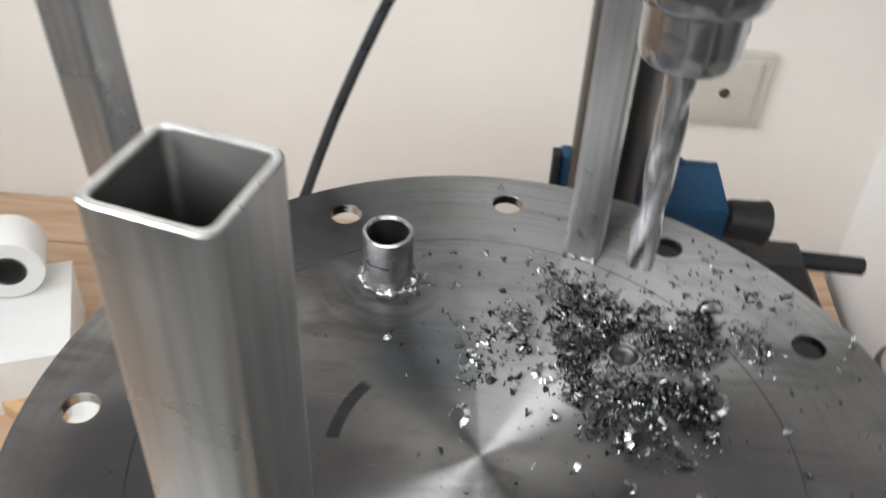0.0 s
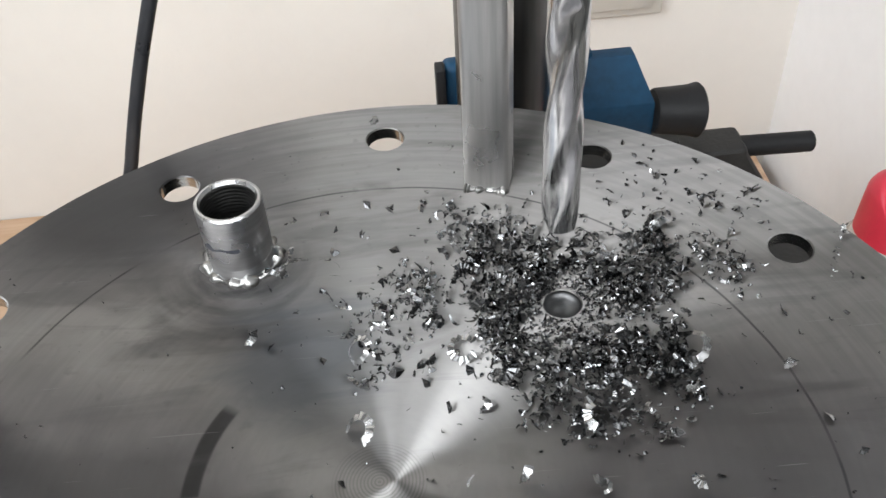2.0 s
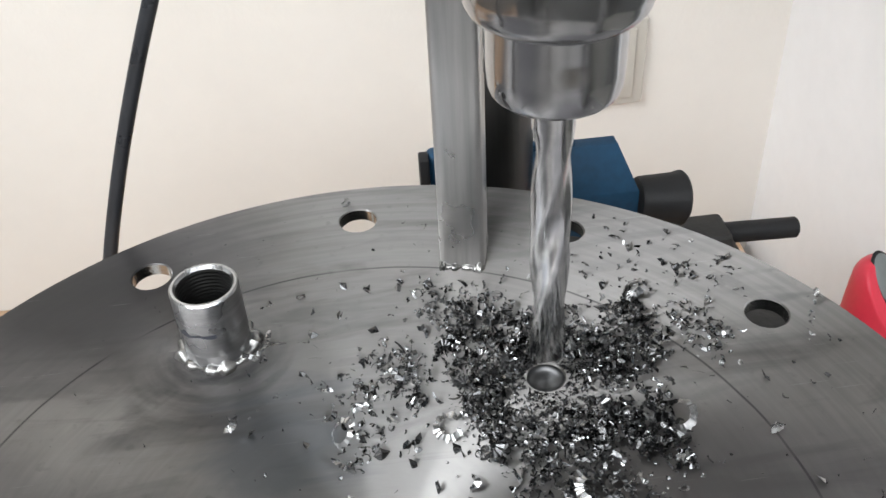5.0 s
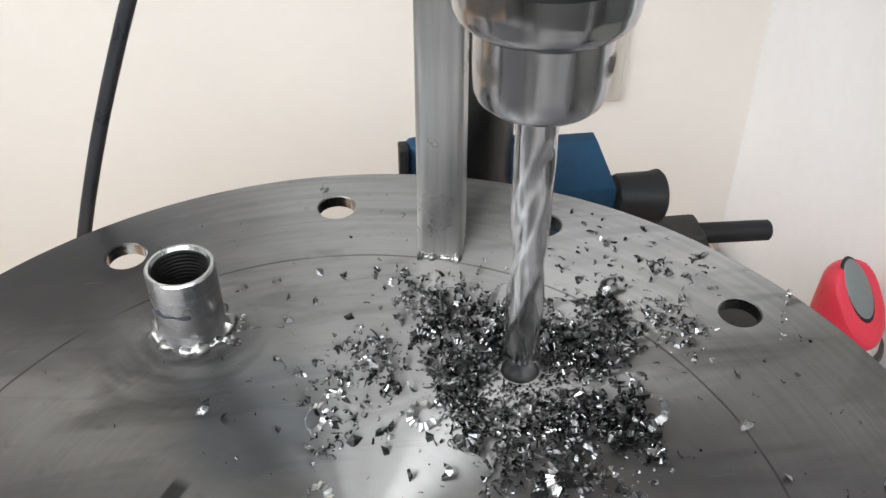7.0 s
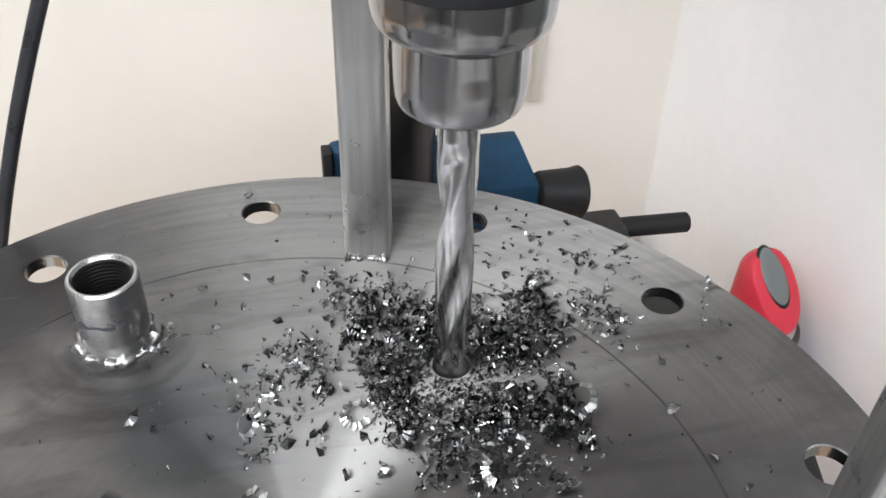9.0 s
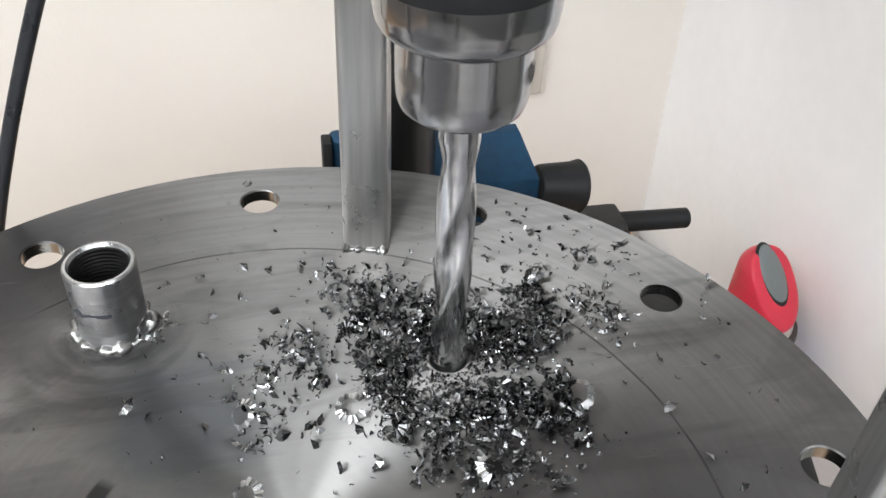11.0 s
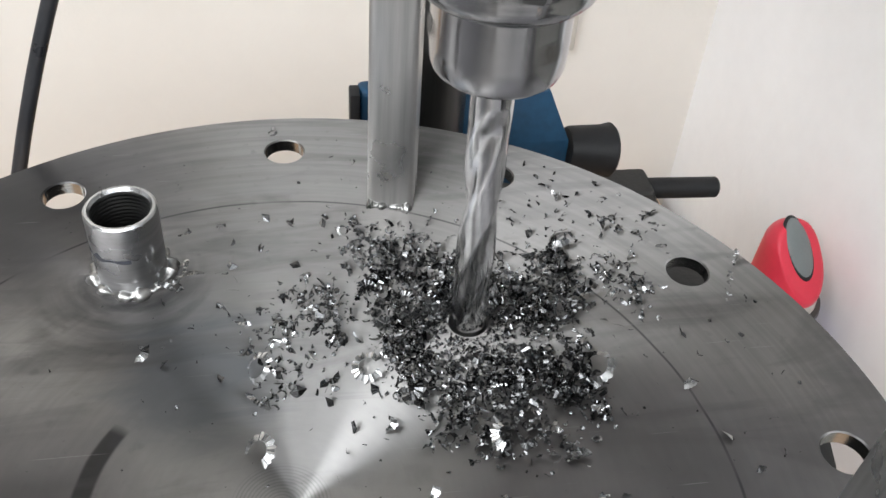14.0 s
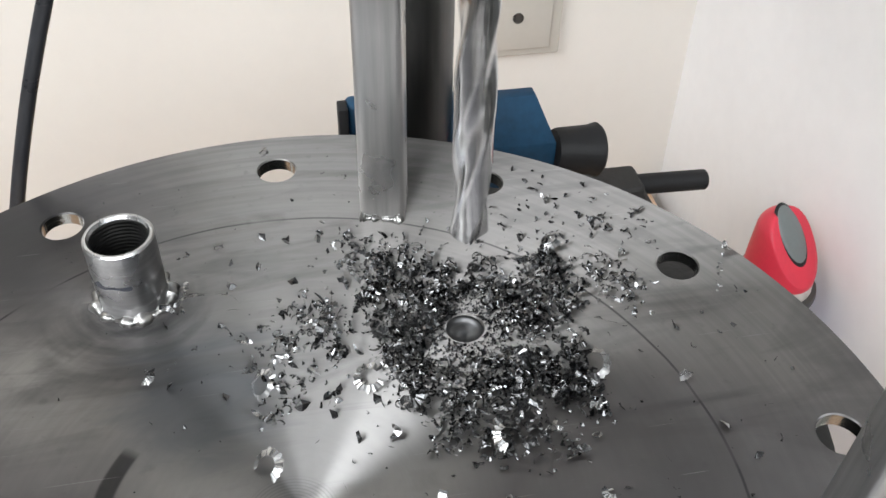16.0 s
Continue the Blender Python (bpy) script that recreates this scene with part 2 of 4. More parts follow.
def steel_material(name, base, rough, aniso=0.0, streak=(1, 1, 1), rust=0.0, island=False, vary=0.3, relief=0.08, metal=1.0):
    """Bare steel with drawn or turned streaks and a light film."""
    m = bpy.data.materials.new(name)
    m.use_nodes = True
    n, l = m.node_tree.nodes, m.node_tree.links
    bsdf = n["Principled BSDF"]
    tc, mp = n.new("ShaderNodeTexCoord"), n.new("ShaderNodeMapping")
    mp.inputs["Scale"].default_value = streak
    l.new(tc.outputs["Object"], mp.inputs[0])
    t1, t2 = n.new("ShaderNodeTexNoise"), n.new("ShaderNodeTexNoise")
    t1.inputs["Scale"].default_value, t1.inputs["Detail"].default_value = 60, 5
    t2.inputs["Scale"].default_value, t2.inputs["Detail"].default_value = 45, 5
    l.new(mp.outputs[0], t1.inputs[0]), l.new(tc.outputs["Object"], t2.inputs[0])
    rng = n.new("ShaderNodeMapRange")
    rng.inputs[1].default_value, rng.inputs[2].default_value = 0.3, 0.7
    l.new(t1.outputs[0], rng.inputs[0])
    mix = n.new("ShaderNodeMix")
    mix.data_type = "RGBA"
    mix.inputs[6].default_value = (*[c * (1 - vary) for c in base], 1)
    mix.inputs[7].default_value = (*[min(1, c * (1 + 0.7 * vary)) for c in base], 1)
    l.new(rng.outputs[0], mix.inputs[0])
    out = mix.outputs[2]
    if island:
        geo = n.new("ShaderNodeNewGeometry")
        rg = n.new("ShaderNodeMapRange")
        pw = n.new("ShaderNodeMath")
        pw.operation = "POWER"
        pw.inputs[1].default_value = 3.0
        l.new(geo.outputs["Random Per Island"], pw.inputs[0])
        l.new(pw.outputs[0], rg.inputs[0])
        mx = n.new("ShaderNodeMix")
        mx.data_type = "RGBA"
        mx.inputs[6].default_value = (*[c * 0.2 for c in base], 1)
        l.new(rg.outputs[0], mx.inputs[0]), l.new(out, mx.inputs[7])
        out = mx.outputs[2]
    if rust:
        r2 = n.new("ShaderNodeMapRange")
        r2.inputs[1].default_value, r2.inputs[2].default_value, r2.inputs[4].default_value = 0.58, 0.75, rust
        l.new(t2.outputs[0], r2.inputs[0])
        mx = n.new("ShaderNodeMix")
        mx.data_type = "RGBA"
        mx.inputs[7].default_value = (0.16, 0.12, 0.09, 1)
        l.new(r2.outputs[0], mx.inputs[0]), l.new(out, mx.inputs[6])
        out = mx.outputs[2]
    l.new(out, bsdf.inputs["Base Color"])
    rr = n.new("ShaderNodeMapRange")
    rr.inputs[1].default_value, rr.inputs[2].default_value = 0.3, 0.7
    rr.inputs[3].default_value, rr.inputs[4].default_value = max(0.04, rough - 0.07), rough + 0.07
    l.new(t2.outputs[0], rr.inputs[0]), l.new(rr.outputs[0], bsdf.inputs["Roughness"])
    bsdf.inputs["Metallic"].default_value = metal
    bsdf.inputs["Anisotropic"].default_value = aniso
    if relief <= 0:
        return m
    b = n.new("ShaderNodeBump")
    b.inputs["Strength"].default_value, b.inputs["Distance"].default_value = relief, 0.0003
    l.new(t1.outputs[0], b.inputs["Height"]), l.new(b.outputs[0], bsdf.inputs["Normal"])
    return m


CREAM = mat("cream_wall_paint", (0.740, 0.702, 0.652), 0.75, spread=0.03, scale=5, bump=0.25, bump_scale=180, spec=0.3)
WHITE = mat("white_wall_paint", (0.87, 0.865, 0.87), 0.7, spread=0.04, scale=6, bump=0.3, bump_scale=150, spec=0.3)
# unseen walls and ceiling, made dull to hold down the bounced light
DULL = mat("unseen_wall_dull_grey", (0.28, 0.28, 0.272), 0.7, spread=0.05, scale=5, bump=0.2)
DULL_CEILING = mat("unseen_ceiling_dull_grey", (0.30, 0.295, 0.29), 0.8, spread=0.1, scale=6, bump=0.3)
# unseen floor, made pale to brighten what the front leg reflects
FLOOR = mat("unseen_pale_floor", (0.62, 0.595, 0.55), 0.5, spread=0.08, scale=4)
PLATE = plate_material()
TUBE = steel_material("drawn_tube_steel", (0.47, 0.466, 0.458), 0.31, streak=(5, 5, 0.25), vary=0.2, relief=0.0, metal=0.93)
# darker, rust-flecked copy of the tube steel; paints in the shade inside
TUBE_IN = steel_material("shaded_tube_inside", (0.13, 0.125, 0.12), 0.6, rust=0.5)
BOSS = steel_material("turned_socket_steel", (0.44, 0.44, 0.445), 0.30, streak=(0.4, 0.4, 8), vary=0.15, relief=0.0)
BORE = steel_material("drilled_bore_steel", (0.46, 0.46, 0.45), 0.24, streak=(1, 1, 6))
# cut steel far darker than the bore: the hole's shade is in the colour
RECESS = steel_material("shaded_recess_steel", (0.11, 0.11, 0.112), 0.42, streak=(1, 1, 6), vary=0.5)
THREAD = steel_material("threaded_bore_steel", (0.11, 0.108, 0.105), 0.45)
WELD = steel_material("bright_weld_metal", (0.34, 0.335, 0.325), 0.33, streak=(3, 3, 3), vary=0.5, relief=0.3)
CHROME = steel_material("chuck_steel", (0.43, 0.43, 0.44), 0.14, streak=(0.3, 0.3, 5), vary=0.05, relief=0.0)
HSS = steel_material("polished_bit_steel", (0.55, 0.55, 0.555), 0.08, streak=(1, 1, 4), vary=0.15, relief=0.0)
SWARF = steel_material("curled_swarf_steel", (0.33, 0.33, 0.335), 0.24, streak=(4, 4, 4), island=True, relief=0.25)
GRIT = steel_material("dark_steel_grit", (0.16, 0.16, 0.165), 0.3, streak=(4, 4, 4), island=True, relief=0.1)
BRIGHT = steel_material("bright_cutting_steel", (0.38, 0.38, 0.38), 0.27, streak=(4, 4, 4), vary=0.5, relief=0.2)
COLUMN = steel_material("ground_column_steel", (0.12, 0.118, 0.115), 0.36, streak=(5, 5, 0.4), vary=0.1, relief=0.02)
BLUE = mat("blue_machine_paint", (0.0070, 0.042, 0.088), 0.55, spec=0.3, spread=0.4, scale=25, bump=0.15, bump_scale=260)
BLACK = mat("black_plastic", (0.012, 0.012, 0.013), 0.55, spread=0.3, scale=60, bump=0.1, spec=0.3)
DARK_IRON = mat("dark_cast_iron", (0.026, 0.025, 0.024), 0.65, metal=0.1, spread=0.3, scale=50, bump=0.3)
RUBBER = mat("black_cable_sheath", (0.02, 0.021, 0.024), 0.35, spread=0.25, scale=50)
RED = mat("red_cap_plastic", (0.62, 0.03, 0.06), 0.35, spread=0.1, scale=30)
GREY_PLASTIC = mat("grey_button_plastic", (0.15, 0.17, 0.17), 0.45, spread=0.1, scale=40)
CAN_WHITE = mat("white_can_enamel", (0.50, 0.47, 0.43), 0.3, spread=0.05, scale=20)
CAN_BLUE = mat("violet_can_print", (0.08, 0.07, 0.30), 0.3, spread=0.1, scale=20)
CAN_RIM = mat("dark_can_rim", (0.09, 0.085, 0.08), 0.35, metal=0.7)
SOCKET = mat("beige_socket_plastic", (0.50, 0.47, 0.42), 0.4, spread=0.05, scale=12)
MARKER = mat("blue_grey_marker_ink", (0.04, 0.043, 0.055), 0.5, spread=0.3, scale=60)
HOLE = mat("dark_socket_hole", (0.05, 0.045, 0.04), 0.6)
PAPER = mat("white_paper", (0.74, 0.73, 0.71), 0.7, spread=0.06, scale=12)
OAK = wood_material("oiled_beech", (0.60, 0.42, 0.29), (0.44, 0.28, 0.17))
PINE = wood_material("raw_pine", (0.70, 0.48, 0.27), (0.50, 0.30, 0.15), 1.6)
GLASS = bpy.data.materials.new("window_glass")
GLASS.use_nodes = True
GLASS.node_tree.nodes["Principled BSDF"].inputs["Transmission Weight"].default_value = 1.0
GLASS.node_tree.nodes["Principled BSDF"].inputs["Roughness"].default_value = 0.0
FRAME = mat("white_window_frame", (0.8, 0.8, 0.79), 0.4, spread=0.03, scale=10)


# ---- mesh helpers ----
def part(name, bm, material, parent=None, label="", sharp=35):
    me = bpy.data.meshes.new(name)
    bmesh.ops.recalc_face_normals(bm, faces=bm.faces)
    bm.to_mesh(me)
    bm.free()
    me.materials.append(material)
    for p in me.polygons:
        p.use_smooth = True
    me.set_sharp_from_angle(angle=radians(sharp))
    ob = new(name, me)
    if parent:
        ob.parent = parent
    if label:
        ob["label"] = label
    return ob


def empty(name, m=None):
    ob = new(name)
    ob.empty_display_size = 0.05
    if m is not None:
        ob.matrix_world = m
    return ob


def box(bm, x0, x1, y0, y1, z0, z1, bevel=0.0, m=None, seg=2):
    made = bmesh.ops.create_cube(bm, size=1.0)["verts"]
    for v in made:
        v.co = Vector(((x0 + x1) / 2 + v.co.x * (x1 - x0), (y0 + y1) / 2 + v.co.y * (y1 - y0), (z0 + z1) / 2 + v.co.z * (z1 - z0)))
    if bevel:
        edges = list({e for v in made for e in v.link_edges})
        res = bmesh.ops.bevel(bm, geom=edges, offset=bevel, segments=seg, affect="EDGES", profile=0.6)
        made = list({v for f in res["faces"] for v in f.verts} | {v for v in made if v.is_valid})
    if m is not None:
        for v in made:
            v.co = m @ v.co
    return made


def lathe(bm, profile, seg=48, m=None, close=False):
    """A surface of revolution about z from (radius, height) pairs."""
    rings = []
    for r, z in profile:
        if r < 1e-7:
            rings.append([bm.verts.new((0, 0, z))])
        else:
            rings.append([bm.verts.new((r * math.cos(2 * math.pi * i / seg), r * math.sin(2 * math.pi * i / seg), z)) for i in range(seg)])
    pairs = list(zip(rings, rings[1:])) + ([(rings[-1], rings[0])] if close else [])
    for a, b in pairs:
        for i in range(seg):
            j = (i + 1) % seg
            if len(a) == 1 and len(b) > 1:
                bm.faces.new((a[0], b[i], b[j]))
            elif len(b) == 1 and len(a) > 1:
                bm.faces.new((a[i], a[j], b[0]))
            elif len(a) > 1:
                bm.faces.new((a[i], a[j], b[j], b[i]))
    if m is not None:
        for ring in rings:
            for v in ring:
                v.co = m @ v.co
    return rings


def sweep(bm, points, radius, seg=12):
    """A round rod along points."""
    pts = [Vector(p) for p in points]
    rings = []
    for i, p in enumerate(pts):
        d = (pts[min(i + 1, len(pts) - 1)] - pts[max(i - 1, 0)]).normalized()
        a = d.orthogonal().normalized() if i == 0 else (side - d * side.dot(d)).normalized()
        side = a
        b = d.cross(a)
        rr = radius(i / (len(pts) - 1)) if callable(radius) else radius
        rings.append([bm.verts.new(p + rr * (a * math.cos(2 * math.pi * k / seg) + b * math.sin(2 * math.pi * k / seg))) for k in range(seg)])
    for a, b in zip(rings, rings[1:]):
        for k in range(seg):
            bm.faces.new((a[k], a[(k + 1) % seg], b[(k + 1) % seg], b[k]))
    bm.faces.new(rings[0]), bm.faces.new(rings[-1])


def S(*v):
    """Plan numbers to metres, from the plate's centre and upper face."""
    return Vector((v[0] * SCALE, v[1] * SCALE, TOP + v[2] * SCALE))


# ---- room ----
def slab(name, x0, x1, y0, y1, z0, z1, material, label):
    bm = bmesh.new()
    box(bm, x0, x1, y0, y1, z0, z1)
    return tagged(part(name, bm, material), label, name.split("_")[0], kind="structure")

slab("floor", ROOM_LEFT, ROOM_RIGHT, ROOM_FRONT, BACK_Y, -0.1, 0.0, FLOOR, "unseen cream workshop floor, made pale to bounce light")
slab("ceiling", ROOM_LEFT, ROOM_RIGHT, ROOM_FRONT, BACK_Y, ROOM_H, ROOM_H + 0.1, DULL_CEILING, "unseen dull grey ceiling")
slab("wall_north", ROOM_LEFT - 0.15, RIGHT_X + 0.15, BACK_Y, BACK_Y + 0.15, -0.1, ROOM_H + 0.1, CREAM, "cream painted plaster wall behind the drill press")
slab("wall_east", RIGHT_X, RIGHT_X + 0.15, NOOK_Y, BACK_Y, -0.1, ROOM_H + 0.1, WHITE, "white painted wall beside the bench")
# unseen walls, added so the legs and plate reflect a darker side
slab("wall_return", RIGHT_X + 0.15, ROOM_RIGHT, NOOK_Y + 0.002, NOOK_Y + 0.15, -0.1, ROOM_H + 0.1, DULL, "unseen grey wall beyond the bench nook, added to dim reflections")
slab("wall_far_east", ROOM_RIGHT, ROOM_RIGHT + 0.15, ROOM_FRONT - 0.2, NOOK_Y + 0.15, -0.1, ROOM_H + 0.1, DULL, "unseen grey wall at the far side of the room, added to dim reflections")


def holed_wall(name, m, x0, x1, c, w):
    """A wall along its own x axis with a window opening round c."""
    z0, z1 = WIN_Z - WIN_H / 2, WIN_Z + WIN_H / 2
    bm = bmesh.new()
    for a, b, lo, hi in ((x0, c - w / 2, -0.1, ROOM_H + 0.1), (c + w / 2, x1, -0.1, ROOM_H + 0.1), (c - w / 2, c + w / 2, -0.1, z0), (c - w / 2, c + w / 2, z1, ROOM_H + 0.1)):
        box(bm, a, b, 0, 0.2, lo, hi, 0, m)
    return tagged(part(name, bm, DULL), "unseen dull grey wall with a window opening", "wall", kind="structure")


def window(name, m, w, h):
    win = tagged(empty(name, m), "unseen white framed window with clear glass", "window", kind="structure")
    bm = bmesh.new()
    for sx in (-1, 0, 1):
        c = sx * (w / 2 - 0.03)
        box(bm, c - 0.03, c + 0.03, -0.03, 0.03, -h / 2, h / 2, 0.004)
    for sz in (-1, 1):
        c = sz * (h / 2 - 0.03)
        box(bm, -w / 2 + 0.06, w / 2 - 0.06, -0.028, 0.028, c - 0.03, c + 0.03, 0.004)
    part("window_frame", bm, FRAME, win)
    for sx in (-1, 1):
        bm = bmesh.new()
        c = sx * w / 4
        box(bm, c - w / 4 + 0.04, c + w / 4 - 0.04, -0.003, 0.003, -h / 2 + 0.06, h / 2 - 0.06)
        pane = part("pane", bm, GLASS, win)
        pane.visible_shadow = False

holed_wall("wall_west", pose(ROOM_LEFT, 0, 0, 0, 0, 90), ROOM_FRONT, BACK_Y, WIN_Y, WIN_W)
holed_wall("wall_south", pose(0, ROOM_FRONT, 0, 0, 0, 180), -0.38, -ROOM_LEFT + 0.2, -SOUTH_X, SOUTH_W)
holed_wall("wall_south_2", pose(0, ROOM_FRONT, 0, 0, 0, 180), -ROOM_RIGHT, -0.38, -FILL_X, FILL_W)
window("window_1", pose(ROOM_LEFT - 0.13, WIN_Y, WIN_Z, 0, 0, 90), WIN_W, WIN_H)
window("window_2", pose(SOUTH_X, ROOM_FRONT - 0.13, WIN_Z), SOUTH_W, WIN_H)
# frame for the added fill opening
window("fill_window", pose(FILL_X, ROOM_FRONT - 0.13, WIN_Z), FILL_W, WIN_H)

# ---- workbench ----
bench = tagged(empty("workbench", pose(-0.35, BACK_Y - 0.36, 0)), "oiled beech workbench with a boarded top", "workbench")
# two front boards are unseen, added so the leg's face reflects something bright
for k, (y0, y1) in enumerate(((-0.80, -0.582), (-0.58, -0.362), (-0.36, -0.12), (-0.118, 0.10), (0.102, 0.27), (0.272, 0.358))):
    bm = bmesh.new()
    box(bm, -0.62, 0.77, y0, y1, BENCH_Z - 0.04, BENCH_Z, 0.002)
    part("board", bm, OAK, bench)
for sx in (-0.56, 0.68):
    for sy in (-0.74, 0.3):
        bm = bmesh.new()
        box(bm, sx - 0.04, sx + 0.04, sy - 0.04, sy + 0.04, 0, BENCH_Z - 0.04, 0.004)
        part("leg", bm, OAK, bench)

# ---- flange plate ----
THICK = 0.032 * SCALE
RE = 1.143 * SCALE
flange = tagged(empty("flange_plate", pose(0, 0, TOP)), "round turned steel flange with bolt holes and welded tube legs", "steel flange")
HOLES = [(math.cos(radians(90 + 30 * k)) * SCALE, math.sin(radians(90 + 30 * k)) * SCALE, 0.0465 * SCALE) for k in range(12)]
DRILL = (0.3543 * SCALE, 0.390 * SCALE)
HOLES.append((*DRILL, 0.0390 * SCALE))


def circle(bm, cx, cy, r, z, seg):
    return [bm.verts.new((cx + r * math.cos(2 * math.pi * i / seg), cy + r * math.sin(2 * math.pi * i / seg), z)) for i in range(seg)]


def plate_mesh():
    bm = bmesh.new()
    ch = 0.0006
    loops = [(0, 0, RE, -1, 288)] + [(x, y, r, 1, 40) for x, y, r in HOLES]
    tops, bottoms, edges_t, edges_b = [], [], [], []
    for cx, cy, r, s, seg in loops:
        a = circle(bm, cx, cy, r + s * ch, 0, seg)
        b = circle(bm, cx, cy, r, -ch, seg)
        c = circle(bm, cx, cy, r, -THICK, seg)
        for p, q in ((a, b), (b, c)):
            for i in range(seg):
                bm.faces.new((p[i], p[(i + 1) % seg], q[(i + 1) % seg], q[i]))
        edges_t += [bm.edges.get((a[i], a[(i + 1) % seg])) for i in range(seg)]
        edges_b += [bm.edges.get((c[i], c[(i + 1) % seg])) for i in range(seg)]
    bmesh.ops.triangle_fill(bm, use_beauty=True, edges=edges_t)
    bmesh.ops.triangle_fill(bm, use_beauty=True, edges=edges_b)
    return bm

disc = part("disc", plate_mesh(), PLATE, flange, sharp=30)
disc.data.materials.append(BORE)
for p in disc.data.polygons:
    if abs(p.normal.z) < 0.3 and p.center.xy.length < RE - 0.003:
        p.material_index = 1

bm = bmesh.new()
lathe(bm, [(0.0388 * SCALE, -0.004 * SCALE), (0.0388 * SCALE, -0.010 * SCALE), (0.030 * SCALE, -0.016 * SCALE), (0.012 * SCALE, -0.027 * SCALE), (0, -0.0285 * SCALE)], 40, pose(DRILL[0], DRILL[1], 0))
part("drilled_recess", bm, RECESS, flange, "cone-shaped drilled recess with its shade painted in", sharp=60)

LEG_W, LEG_H, WALL = 0.105 * SCALE, 1.493 * SCALE, 0.0015
LEGS = ((0.246, 0.819, -14.5), (-0.835, 0.205, -16.0), (-0.212, -0.942, -13.2), (0.842, -0.257, -16.0))
LEAN = ((0.0, 0.0), (0.0, -3.4), (0.0, 0.0), (1.3, 2.0))


def tube_mesh(w, h, wall, corner=0.0026):
    """Square hollow section with rounded corners, open at the top."""
    bm = bmesh.new()

    def ring(half, rad, z):
        vs = []
        for cx, cy, a0 in ((1, 1, 0), (-1, 1, 90), (-1, -1, 180), (1, -1, 270)):
            for k in range(5):
                a = radians(a0 + 22.5 * k)
                vs.append(bm.verts.new((cx * (half - rad) + rad * math.cos(a), cy * (half - rad) + rad * math.sin(a), z)))
        return vs
    rings = [ring(w / 2, corner, 0), ring(w / 2, corner, h - 0.0003), ring(w / 2 - 0.0003, corner, h), ring(w / 2 - wall + 0.0002, corner * 0.6, h),
             ring(w / 2 - wall, corner * 0.6, h - 0.0004), ring(w / 2 - wall, corner * 0.6, 0.001)]
    for a, b in zip(rings, rings[1:]):
        for i in range(20):
            bm.faces.new((a[i], a[(i + 1) % 20], b[(i + 1) % 20], b[i]))
    bm.faces.new(rings[-1])
    return bm


def weld_mesh(path, radius, rnd, seg=9, closed=False):
    """A lumpy weld bead along a path on the plate."""
    bm = bmesh.new()
    n = len(path)
    rings = []
    for i, p in enumerate(path):
        d = (Vector(path[(i + 1) % n if closed else min(i + 1, n - 1)]) - Vector(path[i - 1 if closed else max(i - 1, 0)])).normalized()
        side = d.cross(Vector((0, 0, 1)))
        rr = radius * (0.55 + 0.5 * rnd.random() + 0.22 * math.sin(i * 0.9) + 0.28 * math.sin(i * 0.31 + 1))
        off = Vector((rnd.uniform(-1, 1), rnd.uniform(-1, 1), 0)) * radius * 0.15
        rings.append([bm.verts.new(Vector(p) + off + rr * (side * math.cos(math.pi * 2 * k / seg) + Vector((0, 0, 1)) * 0.85 * math.sin(math.pi * 2 * k / seg))) for k in range(seg)])
    for i in range(n if closed else n - 1):
        a, b = rings[i], rings[(i + 1) % n]
        for k in range(seg):
            bm.faces.new((a[k], a[(k + 1) % seg], b[(k + 1) % seg], b[k]))
    if not closed:
        bm.faces.new(rings[0]), bm.faces.new(rings[-1])
    return bm

rnd = random.Random(5)
for (lx, ly, rot), tip in zip(LEGS, LEAN):
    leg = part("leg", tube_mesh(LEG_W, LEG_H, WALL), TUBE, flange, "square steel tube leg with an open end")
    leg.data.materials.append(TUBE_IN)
    # inner walls take the steel with shade in its colour
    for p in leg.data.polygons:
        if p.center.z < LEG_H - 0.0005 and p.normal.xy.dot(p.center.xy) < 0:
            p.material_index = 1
    leg.matrix_basis = pose(lx * SCALE, ly * SCALE, 0, tip[0], tip[1], rot)
    h = LEG_W / 2
    for a, b in (((-h, -h), (h, -h)), ((h, h), (-h, h))):
        pts = [(a[0] + (b[0] - a[0]) * i / 26, a[1] + (b[1] - a[1]) * i / 26, 0.0004) for i in range(27)]
        part("weld_bead", weld_mesh(pts, 0.0025, rnd), WELD, leg, "bright lumpy weld bead", sharp=60)

# threaded socket
BX, BY, BR, BH = -0.322 * SCALE, 0.595 * SCALE, 0.0715 * SCALE, 0.178 * SCALE
bm = bmesh.new()
prof = [(BR, 0), (BR, 0.030 * SCALE), (BR * 0.985, 0.033 * SCALE), (BR * 0.985, 0.037 * SCALE), (BR, 0.040 * SCALE), (BR, BH - 0.0008), (BR - 0.0006, BH), (BR * 0.88, BH), (BR * 0.82, BH - 0.0014)]
lathe(bm, prof, 64)
boss = part("socket", bm, BOSS, flange, "turned steel threaded socket welded upright")
boss.matrix_basis = pose(BX, BY, 0)
bm = bmesh.new()
turns, seg = 17, 40
rows = []
for i in range(turns * 4 + 1):
    z = BH - 0.0016 - i * (BH - 0.0036) / (turns * 4)
    rr = BR * (0.808 if i % 4 in (0, 1) else 0.790)
    rows.append((rr, z))
lathe(bm, [(BR * 0.82, BH - 0.0014)] + rows + [(0, 0.002)], seg)
part("thread", bm, THREAD, boss, "dark threaded bore")
bm = bmesh.new()
line = []
